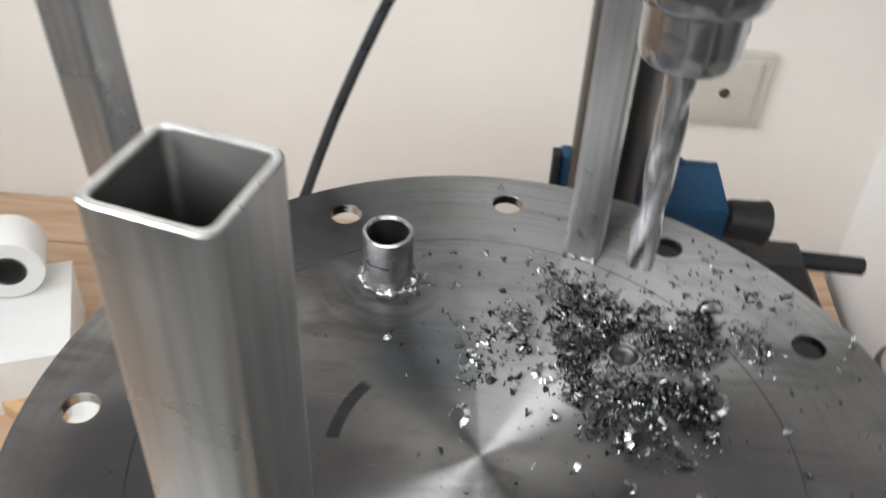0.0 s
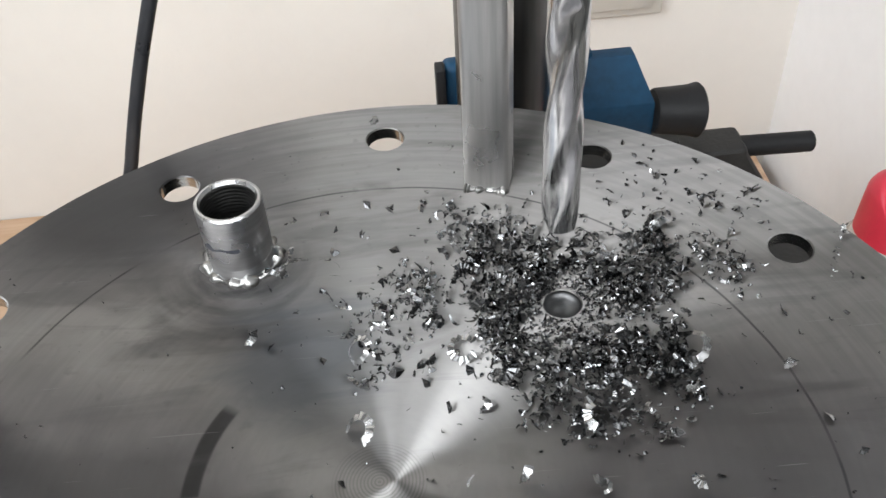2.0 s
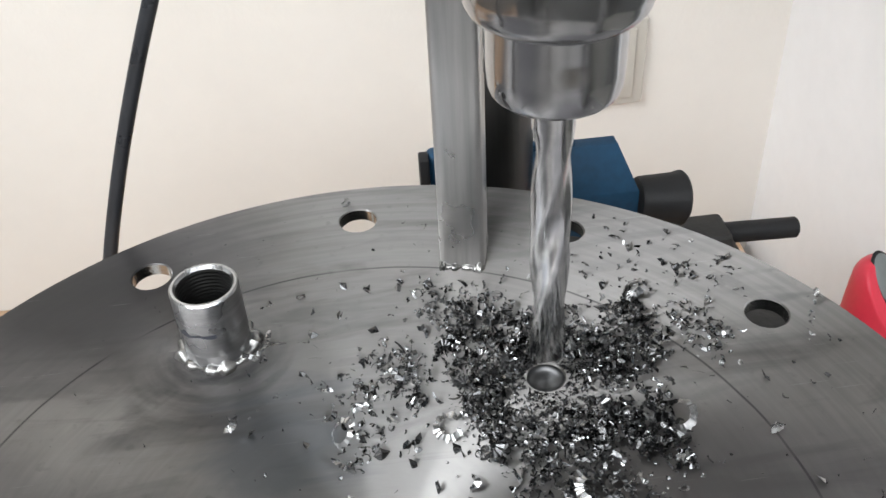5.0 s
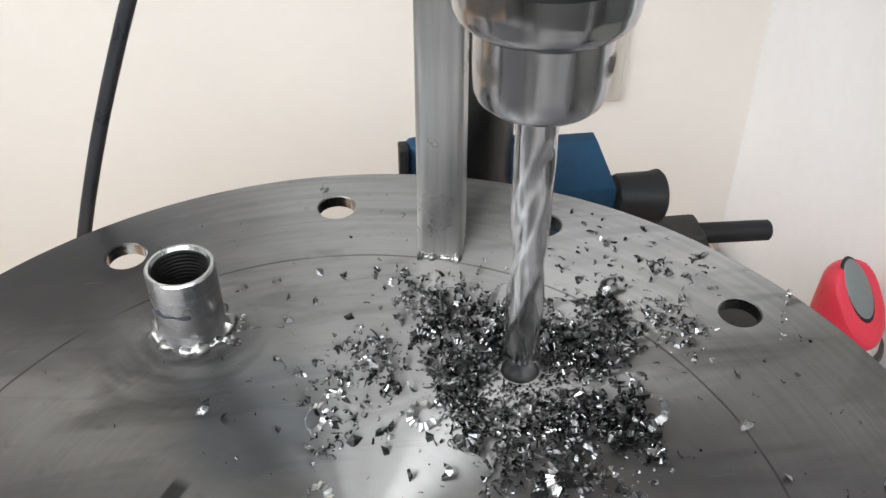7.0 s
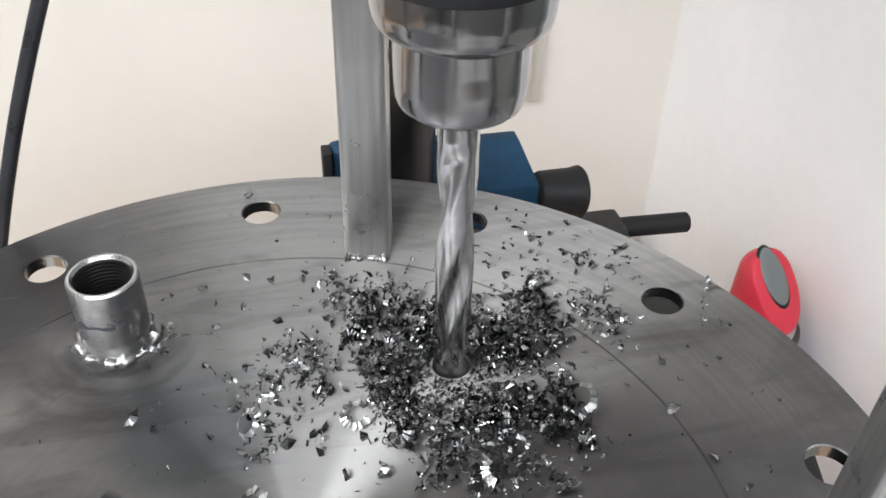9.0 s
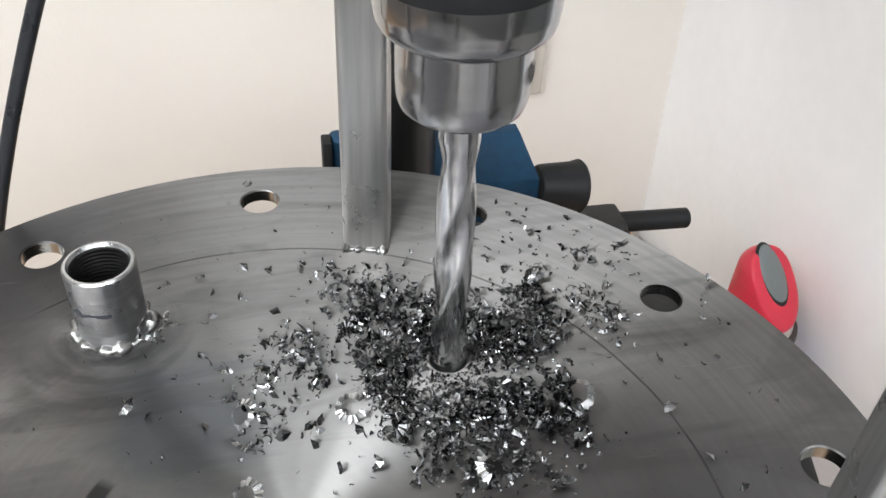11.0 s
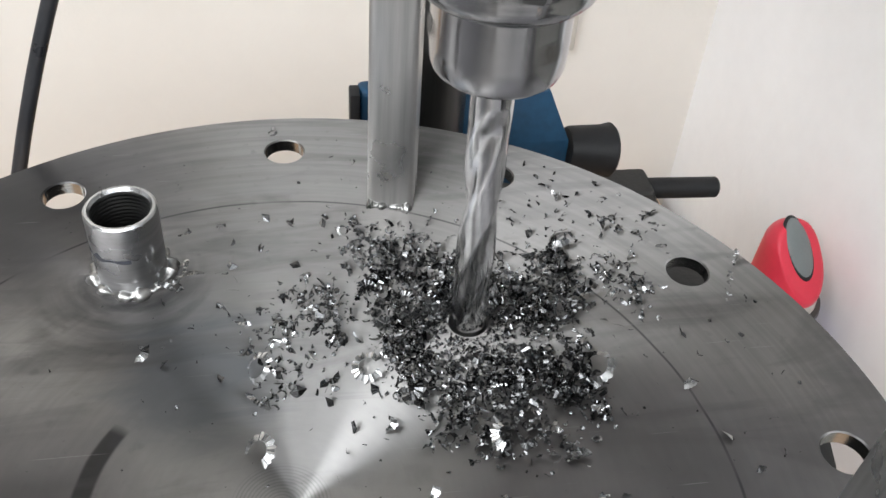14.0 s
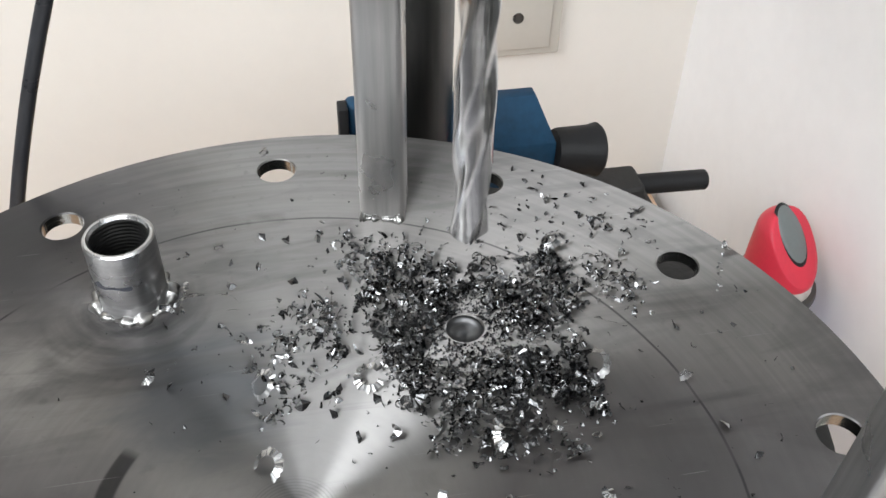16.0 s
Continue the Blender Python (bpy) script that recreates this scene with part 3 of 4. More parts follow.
for i in range(25):
    a = radians(-165 + 88 * i / 24)
    lo, hi = 0.090 + 0.003 * math.sin(i * 0.5), 0.101 + 0.006 * (math.sin(i * 0.9) if i < 14 else -0.5)
    line.append([bm.verts.new((BR * 1.004 * math.cos(a), BR * 1.004 * math.sin(a), z * SCALE)) for z in (lo, hi)])
for p, q in zip(line, line[1:]):
    bm.faces.new((p[0], q[0], q[1], p[1]))
part("marker_line", bm, MARKER, boss, "blue-grey marker line")
pts = [(BR * 1.03 * math.cos(2 * math.pi * i / 80), BR * 1.03 * math.sin(2 * math.pi * i / 80), 0.0006) for i in range(80)]
part("weld_bead", weld_mesh(pts, 0.0031, rnd, closed=True), WELD, boss, "bright lumpy weld bead", sharp=60)

# ---- drill press ----
press = tagged(empty("drill_press"), "blue bench drill press with a steel column and keyed chuck", "drill press")
CX, CY, CR = 0.390 * SCALE, 1.41 * SCALE, 0.138 * SCALE
bm = bmesh.new()
lathe(bm, [(0, BENCH_Z + 0.03), (CR, BENCH_Z + 0.03), (CR, TOP + 0.62), (0, TOP + 0.62)], 64, pose(CX, CY, 0))
part("column", bm, COLUMN, press, "ground steel column")
bm = bmesh.new()
box(bm, CX - 0.11, CX + 0.11, CY - 0.30, CY + 0.09, BENCH_Z, BENCH_Z + 0.03, 0.006)
part("base", bm, DARK_IRON, press, "cast iron base on the bench")
# table under the plate
bm = bmesh.new()
lathe(bm, [(0, -THICK - 0.002), (0.083, -THICK - 0.002), (0.085, -THICK - 0.004), (0.085, -0.045), (0.155, -0.05), (0.158, -0.052), (0.158, -0.062), (0, -0.062)], 64, pose(DRILL[0], DRILL[1], TOP))
lathe(bm, [(0, -0.062), (0.03, -0.062), (0.03, -0.10), (0, -0.10)], 32, pose(DRILL[0], DRILL[1] + 0.02, TOP))
box(bm, 0.045, 0.095, 0.09, CY - CR - 0.004, TOP - 0.10, TOP - 0.064, 0.004)
part("table", bm, DARK_IRON, press, "round cast iron table")
# clamp bracket round the column
bm = bmesh.new()
lathe(bm, [((CR + 0.0004) / SCALE, -0.46), (0.176, -0.46), (0.185, -0.47), (0.185, -0.72), (0.176, -0.73), ((CR + 0.0004) / SCALE, -0.73)], 56, None, True)
box(bm, -0.172, -0.085, 0.075, 0.150, -0.66, -0.150, 0.030, seg=4)
for v in bm.verts:
    v.co = v.co * SCALE
bracket = part("bracket", bm, BLUE, press, "blue painted clamp bracket")
bracket.matrix_basis = pose(CX, CY, TOP)
bm = bmesh.new()
profile = [(0.055, -0.62), (0.055, -0.345), (0.105, -0.188), (0.155, -0.188), (0.155, -0.62)]       # front face, sloping top, back
ends = []
for at in (0, 1):
    ends.append([bm.verts.new((0.10 if not at else 0.503 - 0.070 * max(0.0, (z + 0.345) / 0.157), y, z)) for y, z in profile])
for k in range(5):
    bm.faces.new((ends[0][k], ends[0][(k + 1) % 5], ends[1][(k + 1) % 5], ends[1][k]))
bm.faces.new(ends[0]), bm.faces.new(ends[1])
bmesh.ops.bevel(bm, geom=list(bm.edges), offset=0.006, segments=2, affect="EDGES", profile=0.6)
for v in bm.verts:
    v.co = v.co * SCALE
part("lug", bm, BLUE, bracket, "blue cast clamp lug")
bm = bmesh.new()
box(bm, 0.13, 0.30, 0.115, 0.145, -0.19, -0.172, 0.004)
for v in bm.verts:
    v.co = v.co * SCALE
part("pad", bm, BLUE, bracket, "raised blue casting pad")
bm = bmesh.new()
box(bm, -0.196, -0.166, 0.05, 0.11, -0.58, -0.146, 0.006)
for v in bm.verts:
    v.co = v.co * SCALE
part("plug", bm, BLACK, bracket, "black end plug")
# knob
bm = bmesh.new()
lathe(bm, [(0, 0), (0.074, 0), (0.080, 0.012), (0.090, 0.13), (0.096, 0.150), (0.098, 0.158), (0.092, 0.166), (0.07, 0.168), (0.06, 0.160), (0, 0.160)], 44)
for v in bm.verts:
    v.co = v.co * SCALE
knob = part("knob", bm, BLACK, bracket, "black plastic clamp knob")
knob.matrix_basis = pose(0.504 * SCALE, 0.09 * SCALE, -0.400 * SCALE, 0, 98, 4) @ Matrix.Diagonal((0.93, 0.93, 0.96, 1.0))
# lever with its hub
bm = bmesh.new()
sweep(bm, [(0.0, 0, 0), (0.10 * SCALE, 0, 0), (0.32 * SCALE, 0, 0), (0.378 * SCALE, 0, 0), (0.385 * SCALE, 0, 0)], lambda s: 0.040 * SCALE if s < 0.99 else 0.034 * SCALE, 24)
lever = part("lever", bm, BLACK, bracket, "black lever rod")
lever.matrix_basis = pose(1.215 * SCALE - CX, 1.72 * SCALE - CY, -0.762 * SCALE, 0, 2.0, 0)
bm = bmesh.new()
vs = box(bm, 0.84, 1.33, 1.64, 1.80, -1.20, -0.722, 0.03, seg=3)
for v in vs:
    if v.co.x > 1.2:
        v.co.x += 0.60 * max(0.0, -0.75 - v.co.z)
for v in bm.verts:
    v.co = Vector((v.co.x * SCALE - CX, v.co.y * SCALE - CY, v.co.z * SCALE))
part("lever_hub", bm, DARK_IRON, bracket, "dark cast lever hub")
bm = bmesh.new()
box(bm, 0.30, 0.66, 0.19, 0.50, -1.0, -0.62, 0.02)
for v in bm.verts:
    v.co = v.co * SCALE
part("rack_arm", bm, DARK_IRON, bracket, "dark cast arm behind the clamp")
# head and motor housing above, unseen; widened to darken the plate's reflections
bm = bmesh.new()
box(bm, -0.125, 0.125, -0.13, 0.46, 0.335, 0.62, 0.03, seg=3)
head = part("head", bm, BLUE, press, "blue cast head")
head.matrix_basis = pose(DRILL[0], DRILL[1], TOP)
bm = bmesh.new()
lathe(bm, [(0, 0.30), (0.028, 0.30), (0.028, 0.34), (0, 0.34)], 40, pose(DRILL[0], DRILL[1], TOP))
part("quill_collar", bm, COLUMN, press, "steel quill collar")

# chuck, with the bit's tip at its origin
U, LIFT = SCALE, 0.030
bm = bmesh.new()
lathe(bm, [(0.0, 0.583), (0.085, 0.583), (0.098, 0.586), (0.106, 0.594), (0.110, 0.606), (0.112, 0.640), (0.113, 0.716), (0.114, 0.722), (0.120, 0.724), (0.129, 0.727), (0.137, 0.733), (0.143, 0.741),
           (0.1458, 0.750), (0.1466, 0.757), (0.1474, 0.763), (0.1484, 0.769), (0.149, 0.776), (0.149, 0.813), (0.0, 0.813)], 72)
for v in bm.verts:
    v.co = (v.co + Vector((0, 0, LIFT))) * U
chuck = part("chuck", bm, CHROME, press, "bright steel keyed drill chuck", sharp=25)
bm = bmesh.new()
lathe(bm, [(0.0, 0.813), (0.1490, 0.813), (0.1500, 0.816), (0.1500, 0.866), (0.1490, 0.870), (0.0, 0.870)], 72)
for v in bm.verts:
    v.co = (v.co + Vector((0, 0, LIFT))) * U
part("collar", bm, BLACK, chuck, "black ring")
bm = bmesh.new()
lathe(bm, [(0.0, 0.870), (0.148, 0.870), (0.149, 0.874), (0.149, 0.94), (0.12, 0.97), (0.06, 0.99), (0.06, 1.9), (0, 1.9)], 72)
for v in bm.verts:
    v.co = (v.co + Vector((0, 0, LIFT))) * U
part("sleeve", bm, CHROME, chuck, "steel chuck sleeve and spindle")
for k in range(3):
    bm = bmesh.new()
    lathe(bm, [(0, 0.004), (0.0028, 0.004), (0.0034, 0.0042), (0.0034, -0.003), (0, -0.003)], 20)
    kh = part("key_hole", bm, HOLE, chuck, "dark key hole")
    a = radians(120 * k)
    kh.matrix_basis = pose(0.111 * U * math.cos(a), 0.111 * U * math.sin(a), (0.665 + LIFT) * U, 0, 90, 120 * k) @ pose(0, 0, -0.0035)


def bit_mesh():
    """A two-fluted twist drill with a point and a plain shank."""
    bm = bmesh.new()
    R, pitch, seg = 0.0372 * U, 0.68 * U, 56
    heights = [0.0, 0.004, 0.010, 0.0165, 0.022] + [0.022 + i * (0.575 - 0.022) / 90 for i in range(1, 91)] + [0.59, 0.61, 0.68]
    rings = []
    for h in heights:
        z = h * U
        twist = 2 * math.pi * z / pitch
        point = min(1.0, max(0.02, h / 0.022))
        depth = 1.0 if h < 0.50 else max(0.0, 1 - (h - 0.50) / 0.05)
        ring = []
        for k in range(seg):
            a = 2 * math.pi * k / seg
            p = (a % math.pi) / math.pi            # 0..1 over one flute
            rr = 1.0
            if p < 0.60:
                rr = 1.0 - 0.28 * depth * math.sin(math.pi * p / 0.60) ** 1.6
            elif p > 0.68:
                rr = 1.0 - 0.025 * depth
            ring.append(bm.verts.new((R * rr * point * math.cos(a + twist), R * rr * point * math.sin(a + twist), z)))
        rings.append(ring)
    for a, b in zip(rings, rings[1:]):
        for k in range(seg):
            bm.faces.new((a[k], a[(k + 1) % seg], b[(k + 1) % seg], b[k]))
    bm.faces.new(rings[0]), bm.faces.new(rings[-1])
    return bm

part("drill_bit", bit_mesh(), HSS, chuck, "polished steel twist drill", sharp=40)

# ---- cable ----
bm = bmesh.new()
cab = [(-0.62 + 0.332 * z + 0.10 * z * z, 1.05, z) for z in (1.3, 1.05, 0.8, 0.55, 0.3, 0.1, -0.06, -0.2)] + [(-0.72, 1.12, -0.5), (-0.74, 1.25, -1.2), (-0.66, 1.45, -1.9), (-0.5, 1.6, -2.16)]
cpts = []
for i in range(len(cab) - 1):
    p0, p1, p2, p3 = (Vector(cab[max(0, min(len(cab) - 1, i + o))]) for o in (-1, 0, 1, 2))
    for k in range(8):
        t = k / 8
        cpts.append(0.5 * ((2 * p1) + (p2 - p0) * t + (2 * p0 - 5 * p1 + 4 * p2 - p3) * t * t + (3 * p1 - p0 - 3 * p2 + p3) * t ** 3))
sweep(bm, [S(*p) for p in cpts], 0.018 * SCALE, 14)
tagged(part("power_cable", bm, RUBBER), "black rubber power cable hanging behind the flange", "cable")

# ---- wall socket ----
sock = tagged(empty("wall_socket", pose(1.302 * SCALE, BACK_Y, TOP - 0.963 * SCALE)), "beige plastic wall socket on the cream wall", "wall socket")
w = 0.248 * SCALE
bm = bmesh.new()
box(bm, -w, w, -0.009, 0, -w, w, 0.003, seg=3)
part("frame", bm, SOCKET, sock)
bm = bmesh.new()
box(bm, -w * 0.74, w * 0.74, -0.0125, -0.0085, -w * 0.8, w * 0.8, 0.0015)
part("insert", bm, SOCKET, sock)
bm = bmesh.new()
lathe(bm, [(0, 0.0), (0.0042, 0), (0.0042, 0.0008), (0.0055, 0.001), (0.0058, 0.0), (0.0058, -0.002)], 24)
part("hole", bm, HOLE, sock, "dark round hole").matrix_basis = pose(0.0, -0.0127, -0.002, 90, 0, 0)

# ---- spray can ----
can = tagged(empty("spray_can", pose(2.080 * SCALE, 1.775 * SCALE, BENCH_Z)), "aerosol can with a red cap and grey button, on the bench", "spray can")
bm = bmesh.new()
lathe(bm, [(0, 0), (0.031, 0), (0.0325, 0.003), (0.0325, 0.135), (0.0315, 0.138), (0, 0.138)], 48)
part("body", bm, CAN_BLUE, can, "violet printed can body")
bm = bmesh.new()
lathe(bm, [(0.0325, 0.130), (0.0355, 0.132), (0.0365, 0.138), (0.0355, 0.1425), (0.0315, 0.1435)], 48)
part("rim", bm, CAN_RIM, can, "dark crimped rim")
bm = bmesh.new()
lathe(bm, [(0.0315, 0.1435), (0.0310, 0.150), (0.0275, 0.158), (0.022, 0.163), (0, 0.164)], 48)
part("shoulder", bm, CAN_WHITE, can, "white can shoulder")
SLOPE = Vector((0.48, -0.877))
bm = bmesh.new()
lathe(bm, [(0.0, 0.150), (0.026, 0.150), (0.0285, 0.152)] + [(0.0295 - 0.0012 * (i / 24) ** 2, 0.156 + 0.0018 * i) for i in range(25)] + [(0.0275, 0.202), (0.0260, 0.2055), (0.0240, 0.2085), (0.021, 0.211), (0.018, 0.213), (0.014, 0.2145), (0.010, 0.2155), (0.005, 0.216), (0, 0.216)], 112)
for v in bm.verts:
    k = max(0.0, (v.co.z - 0.152) / 0.062)
    along, across = SLOPE.dot(v.co.xy), Vector((-SLOPE.y, SLOPE.x)).dot(v.co.xy)
    flat = SLOPE * along + Vector((-SLOPE.y, SLOPE.x)) * across * (1 - 0.22 * k)
    cut = 0.203 - 1.25 * (along + 0.006)
    v.co = Vector((flat.x, flat.y, min(v.co.z, max(0.158, cut) + 0.06 * (v.co.z - 0.16))))
cap = part("cap", bm, RED, can, "glossy red plastic cap", sharp=60)
cap.matrix_basis = pose(0.002, 0, -0.003)
for name, grow, lift, material, label in (("button_gap", 1.1, -0.0012, BLACK, "dark gap round the button"), ("button", 1.0, 0.0, GREY_PLASTIC, "grey oval button")):
    bm = bmesh.new()
    bmesh.ops.create_uvsphere(bm, u_segments=28, v_segments=14, radius=1.0)
    for v in bm.verts:
        v.co = Vector((v.co.x * 0.0140 * grow, v.co.y * 0.0268 * grow, v.co.z * 0.0042))
    part(name, bm, material, cap, label).matrix_basis = pose(SLOPE.x * 0.0010, SLOPE.y * 0.0010, 0.1955 + lift, 51, 0, 28.7)

# ---- clutter on the bench, beside the press ----
roll = tagged(empty("tape_roll", pose(-2.63 * SCALE, 2.36 * SCALE, BENCH_Z + 0.074 + 0.0365, 90, 0, 20)), "roll of white paper tape lying on a box", "tape roll")
bm = bmesh.new()
lathe(bm, [(0.018, 0), (0.035, 0), (0.036, 0.002), (0.036, 0.048), (0.035, 0.05), (0.018, 0.05), (0.018, 0)], 48)
part("tape", bm, PAPER, roll)
bm = bmesh.new()
lathe(bm, [(0.0150, -0.0005), (0.0178, -0.0005), (0.0178, 0.0505), (0.0150, 0.0505), (0.0150, -0.0005)], 40)
part("core", bm, DARK_IRON, roll, "dark inner core")
carton = tagged(empty("carton", pose(-2.66 * SCALE, 1.95 * SCALE, BENCH_Z, 0, 0, 20)), "white folded cardboard box on the bench", "box")
bm = bmesh.new()
box(bm, -0.10, 0.085, -0.07, 0.07, 0, 0.072, 0.0015)
part("body", bm, PAPER, carton)
bm = bmesh.new()
box(bm, -0.1005, 0.0855, -0.0705, 0.07, 0.0724, 0.0734, 0.0003)
part("flap", bm, PAPER, carton)
for k, (x, y, z, rz, sx, sy, sz) in enumerate(((-2.40, 1.66, 0, -28, 0.10, 0.03, 0.020), (-2.30, 1.25, 0, 18, 0.12, 0.045, 0.022))):
    bm = bmesh.new()
    box(bm, -sx / 2, sx / 2, -sy / 2, sy / 2, 0, sz, 0.0015)
    ob = tagged(part("wood_offcut", bm, PINE), "short raw pine offcut on the bench", "wood block", group="offcuts on the bench")
    ob.matrix_world = pose(x * SCALE, y * SCALE, BENCH_Z + z, 0, 0, rz)

# unseen sheet, added as a reflector to brighten the front leg's face
bm = bmesh.new()
box(bm, -0.22, 0.22, -0.155, 0.155, 0, 0.0012, 0.0003)
sheet = part("bounce_sheet", bm, PAPER)
sheet.matrix_world = pose(-1.5 * SCALE, -1.75 * SCALE, BENCH_Z, 0, 0, 7)
tagged(sheet, "unseen flat white sheet on the bench, bouncing light onto a leg", "paper")
bm = bmesh.new()
rnd = random.Random(3)
cells = [[bm.verts.new((-0.045 + 0.09 * i / 8, -0.035 + 0.07 * j / 6, 0.003 + rnd.uniform(0.0, 0.006))) for j in range(7)] for i in range(9)]
for i in range(8):
    for j in range(6):
        bm.faces.new((cells[i][j], cells[i + 1][j], cells[i + 1][j + 1], cells[i][j + 1]))
scrap = part("paper_scrap", bm, PAPER, sharp=15)
scrap.matrix_world = pose(-2.14 * SCALE, 1.66 * SCALE, BENCH_Z, 0, 0, 24)
tagged(scrap, "crumpled piece of white paper on the bench", "paper")

# ---- swarf ----
def chip(bm, rnd, size, m, kind):
    """One cutting: a pleated strip that curls (0), a wide ring curl (1) or a crumpled flake (2)."""
    if kind == 2:
        n = rnd.choice((4, 5, 6))
        mid = bm.verts.new(m @ (Vector((rnd.uniform(-0.2, 0.2), rnd.uniform(-0.2, 0.2), rnd.uniform(0.1, 0.6))) * size))
        long = rnd.uniform(0.5, 1.0)
        ring = [bm.verts.new(m @ (Vector((math.cos(6.283 * k / n + rnd.uniform(-0.3, 0.3)) * rnd.uniform(0.6, 1.2), long * math.sin(6.283 * k / n) * rnd.uniform(0.5, 1.1), rnd.uniform(-0.25, 0.4))) * size)) for k in range(n)]
        for k in range(n if n < 6 else n - 1):
            bm.faces.new((mid, ring[k], ring[(k + 1) % n]))
        return
    if kind == 4:                  # a thin bent sliver
        bend = rnd.uniform(-0.5, 0.5)
        prev = None
        for i in range(7):
            u = i / 3 - 1
            mid, half = Vector((u, bend * u * u, 0.35 + 0.25 * u)), 0.17 * (1 - 0.5 * abs(u))
            cur = (bm.verts.new(m @ ((mid + Vector((0, half, 0.4 * half))) * size)), bm.verts.new(m @ ((mid - Vector((0, half, 0.4 * half))) * size)))
            if prev:
                bm.faces.new((prev[0], prev[1], cur[1], cur[0]))
            prev = cur
        return
    if kind == 1:
        turns, inner, rise, n = rnd.uniform(0.65, 0.98), rnd.uniform(0.50, 0.68), rnd.uniform(0.1, 0.5), 30
    else:
        turns, inner, rise, n = rnd.uniform(0.2, 0.7), rnd.uniform(0.12, 0.55), rnd.uniform(0.2, 1.6), 13
    lift, ruff = rnd.uniform(0.0, 0.8), rnd.uniform(0.03, 0.09) if kind == 1 else rnd.uniform(0.06, 0.2)
    prev = None
    for i in range(n + 1):
        a = 2 * math.pi * turns * i / n
        grow = 1 + 0.35 * (i / n - 0.5) * (kind == 0)
        k = grow * (1 + 0.08 * math.sin(i * 2.1) + rnd.uniform(-0.05, 0.05))
        zig = ruff * rnd.uniform(0.3, 1.2) * (1 if i % 2 else -1)
        p = Vector((inner * grow * math.cos(a), inner * grow * math.sin(a), rise * i / n + lift * 0.4 + 0.4 * zig))
        q = Vector((k * math.cos(a), k * math.sin(a), rise * i / n + zig - (0.1 if kind == 1 else 0)))
        cur = (bm.verts.new(m @ (p * size)), bm.verts.new(m @ (q * size)))
        if prev:
            bm.faces.new((prev[0], prev[1], cur[1], cur[0]))
        prev = cur


def resting(rnd, x, y, z, tilt):
    return Matrix.Translation((x, y, z)) @ Euler((rnd.gauss(0, tilt), rnd.gauss(0, tilt), rnd.uniform(0, 6.283))).to_matrix().to_4x4()


def clear(x, y):
    """Keeps cuttings out of the holes, the socket, the legs and off the plate's edge."""
    if math.hypot(x, y) > 1.12 or math.hypot(x + 0.322, y - 0.595) < 0.085:
        return False
    for hx, hy, hr in HOLES:
        if math.hypot(x - hx / SCALE, y - hy / SCALE) < hr / SCALE + (0.012 if hr > 0.04 * SCALE else 0.003):
            return False
    for lx, ly, _ in LEGS:
        if math.hypot(x - lx, y - ly) < 0.085:
            return False
    return True

DX, DY = 0.3543, 0.390
rnd = random.Random(11)
# heaps of cuttings on the plate: place and spread in plan numbers
DENSE = [(0.082, 0.434, 0.029), (0.078, 0.355, 0.015), (0.177, 0.499, 0.029), (0.226, 0.545, 0.037), (0.262, 0.506, 0.037), (0.199, 0.413, 0.027), (0.243, 0.392, 0.036), (0.214, 0.332, 0.027), (0.209, 0.270, 0.031), (0.223, 0.212, 0.022), (0.265, 0.246, 0.035), (0.336, 0.551, 0.027), (0.298, 0.451, 0.026), (0.343, 0.497, 0.026), (0.442, 0.556, 0.022), (0.428, 0.478, 0.029), (0.458, 0.413, 0.029), (0.507, 0.478, 0.031), (0.569, 0.541, 0.034), (0.562, 0.455, 0.039), (0.535, 0.388, 0.034), (0.493, 0.356, 0.022), (0.448, 0.245, 0.035), (0.399, 0.222, 0.036), (0.353, 0.208, 0.033), (0.495, 0.231, 0.032), (0.547, 0.266, 0.024), (0.511, 0.182, 0.024), (0.431, 0.163, 0.031), (0.300, 0.179, 0.026), (0.550, 0.209, 0.022)]
LOOSE = [(0.207, 0.630, 0.052), (0.276, 0.622, 0.046), (0.037, 0.497, 0.039), (-0.001, 0.411, 0.050), (-0.016, 0.283, 0.055), (0.679, 0.511, 0.049), (0.713, 0.437, 0.054), (0.374, 0.086, 0.045), (0.467, 0.083, 0.045), (0.274, 0.109, 0.030), (0.554, 0.140, 0.031), (0.145, 0.647, 0.072), (0.535, 0.678, 0.145), (0.754, 0.671, 0.072)]
bm, fines = bmesh.new(), bmesh.new()


def strew(into, x, y, size, up, tilt, kind):
    if clear(x, y):
        chip(into, rnd, size * SCALE, resting(rnd, x * SCALE, y * SCALE, TOP + (size * 0.35 + up) * SCALE, tilt), kind)

weights = [sd * sd for _, _, sd in DENSE]
for cx, cy, sd in rnd.choices(DENSE, weights, k=1150):      # the dark crumpled heaps
    r = math.hypot(*(g := (rnd.gauss(0, 0.92 * sd), rnd.gauss(0, 0.92 * sd))))
    strew(bm, cx + g[0], cy + g[1], rnd.choice((0.006, 0.008, 0.010, 0.012, 0.014, 0.018)), rnd.random() * max(0.0, 0.022 - 0.3 * r), 0.95, rnd.choice((0, 0, 0, 0, 0, 1, 1, 2, 4)))
for _ in range(210):           # flatter ones close round the hole
    a, r = rnd.uniform(0, 6.283), rnd.uniform(0.055, 0.18)
    strew(bm, DX + 0.01 + r * math.cos(a) * 1.15, DY - 0.015 + r * math.sin(a), rnd.choice((0.004, 0.006, 0.008, 0.010, 0.013)), 0, 0.7, rnd.choice((0, 0, 0, 1, 2, 4)))
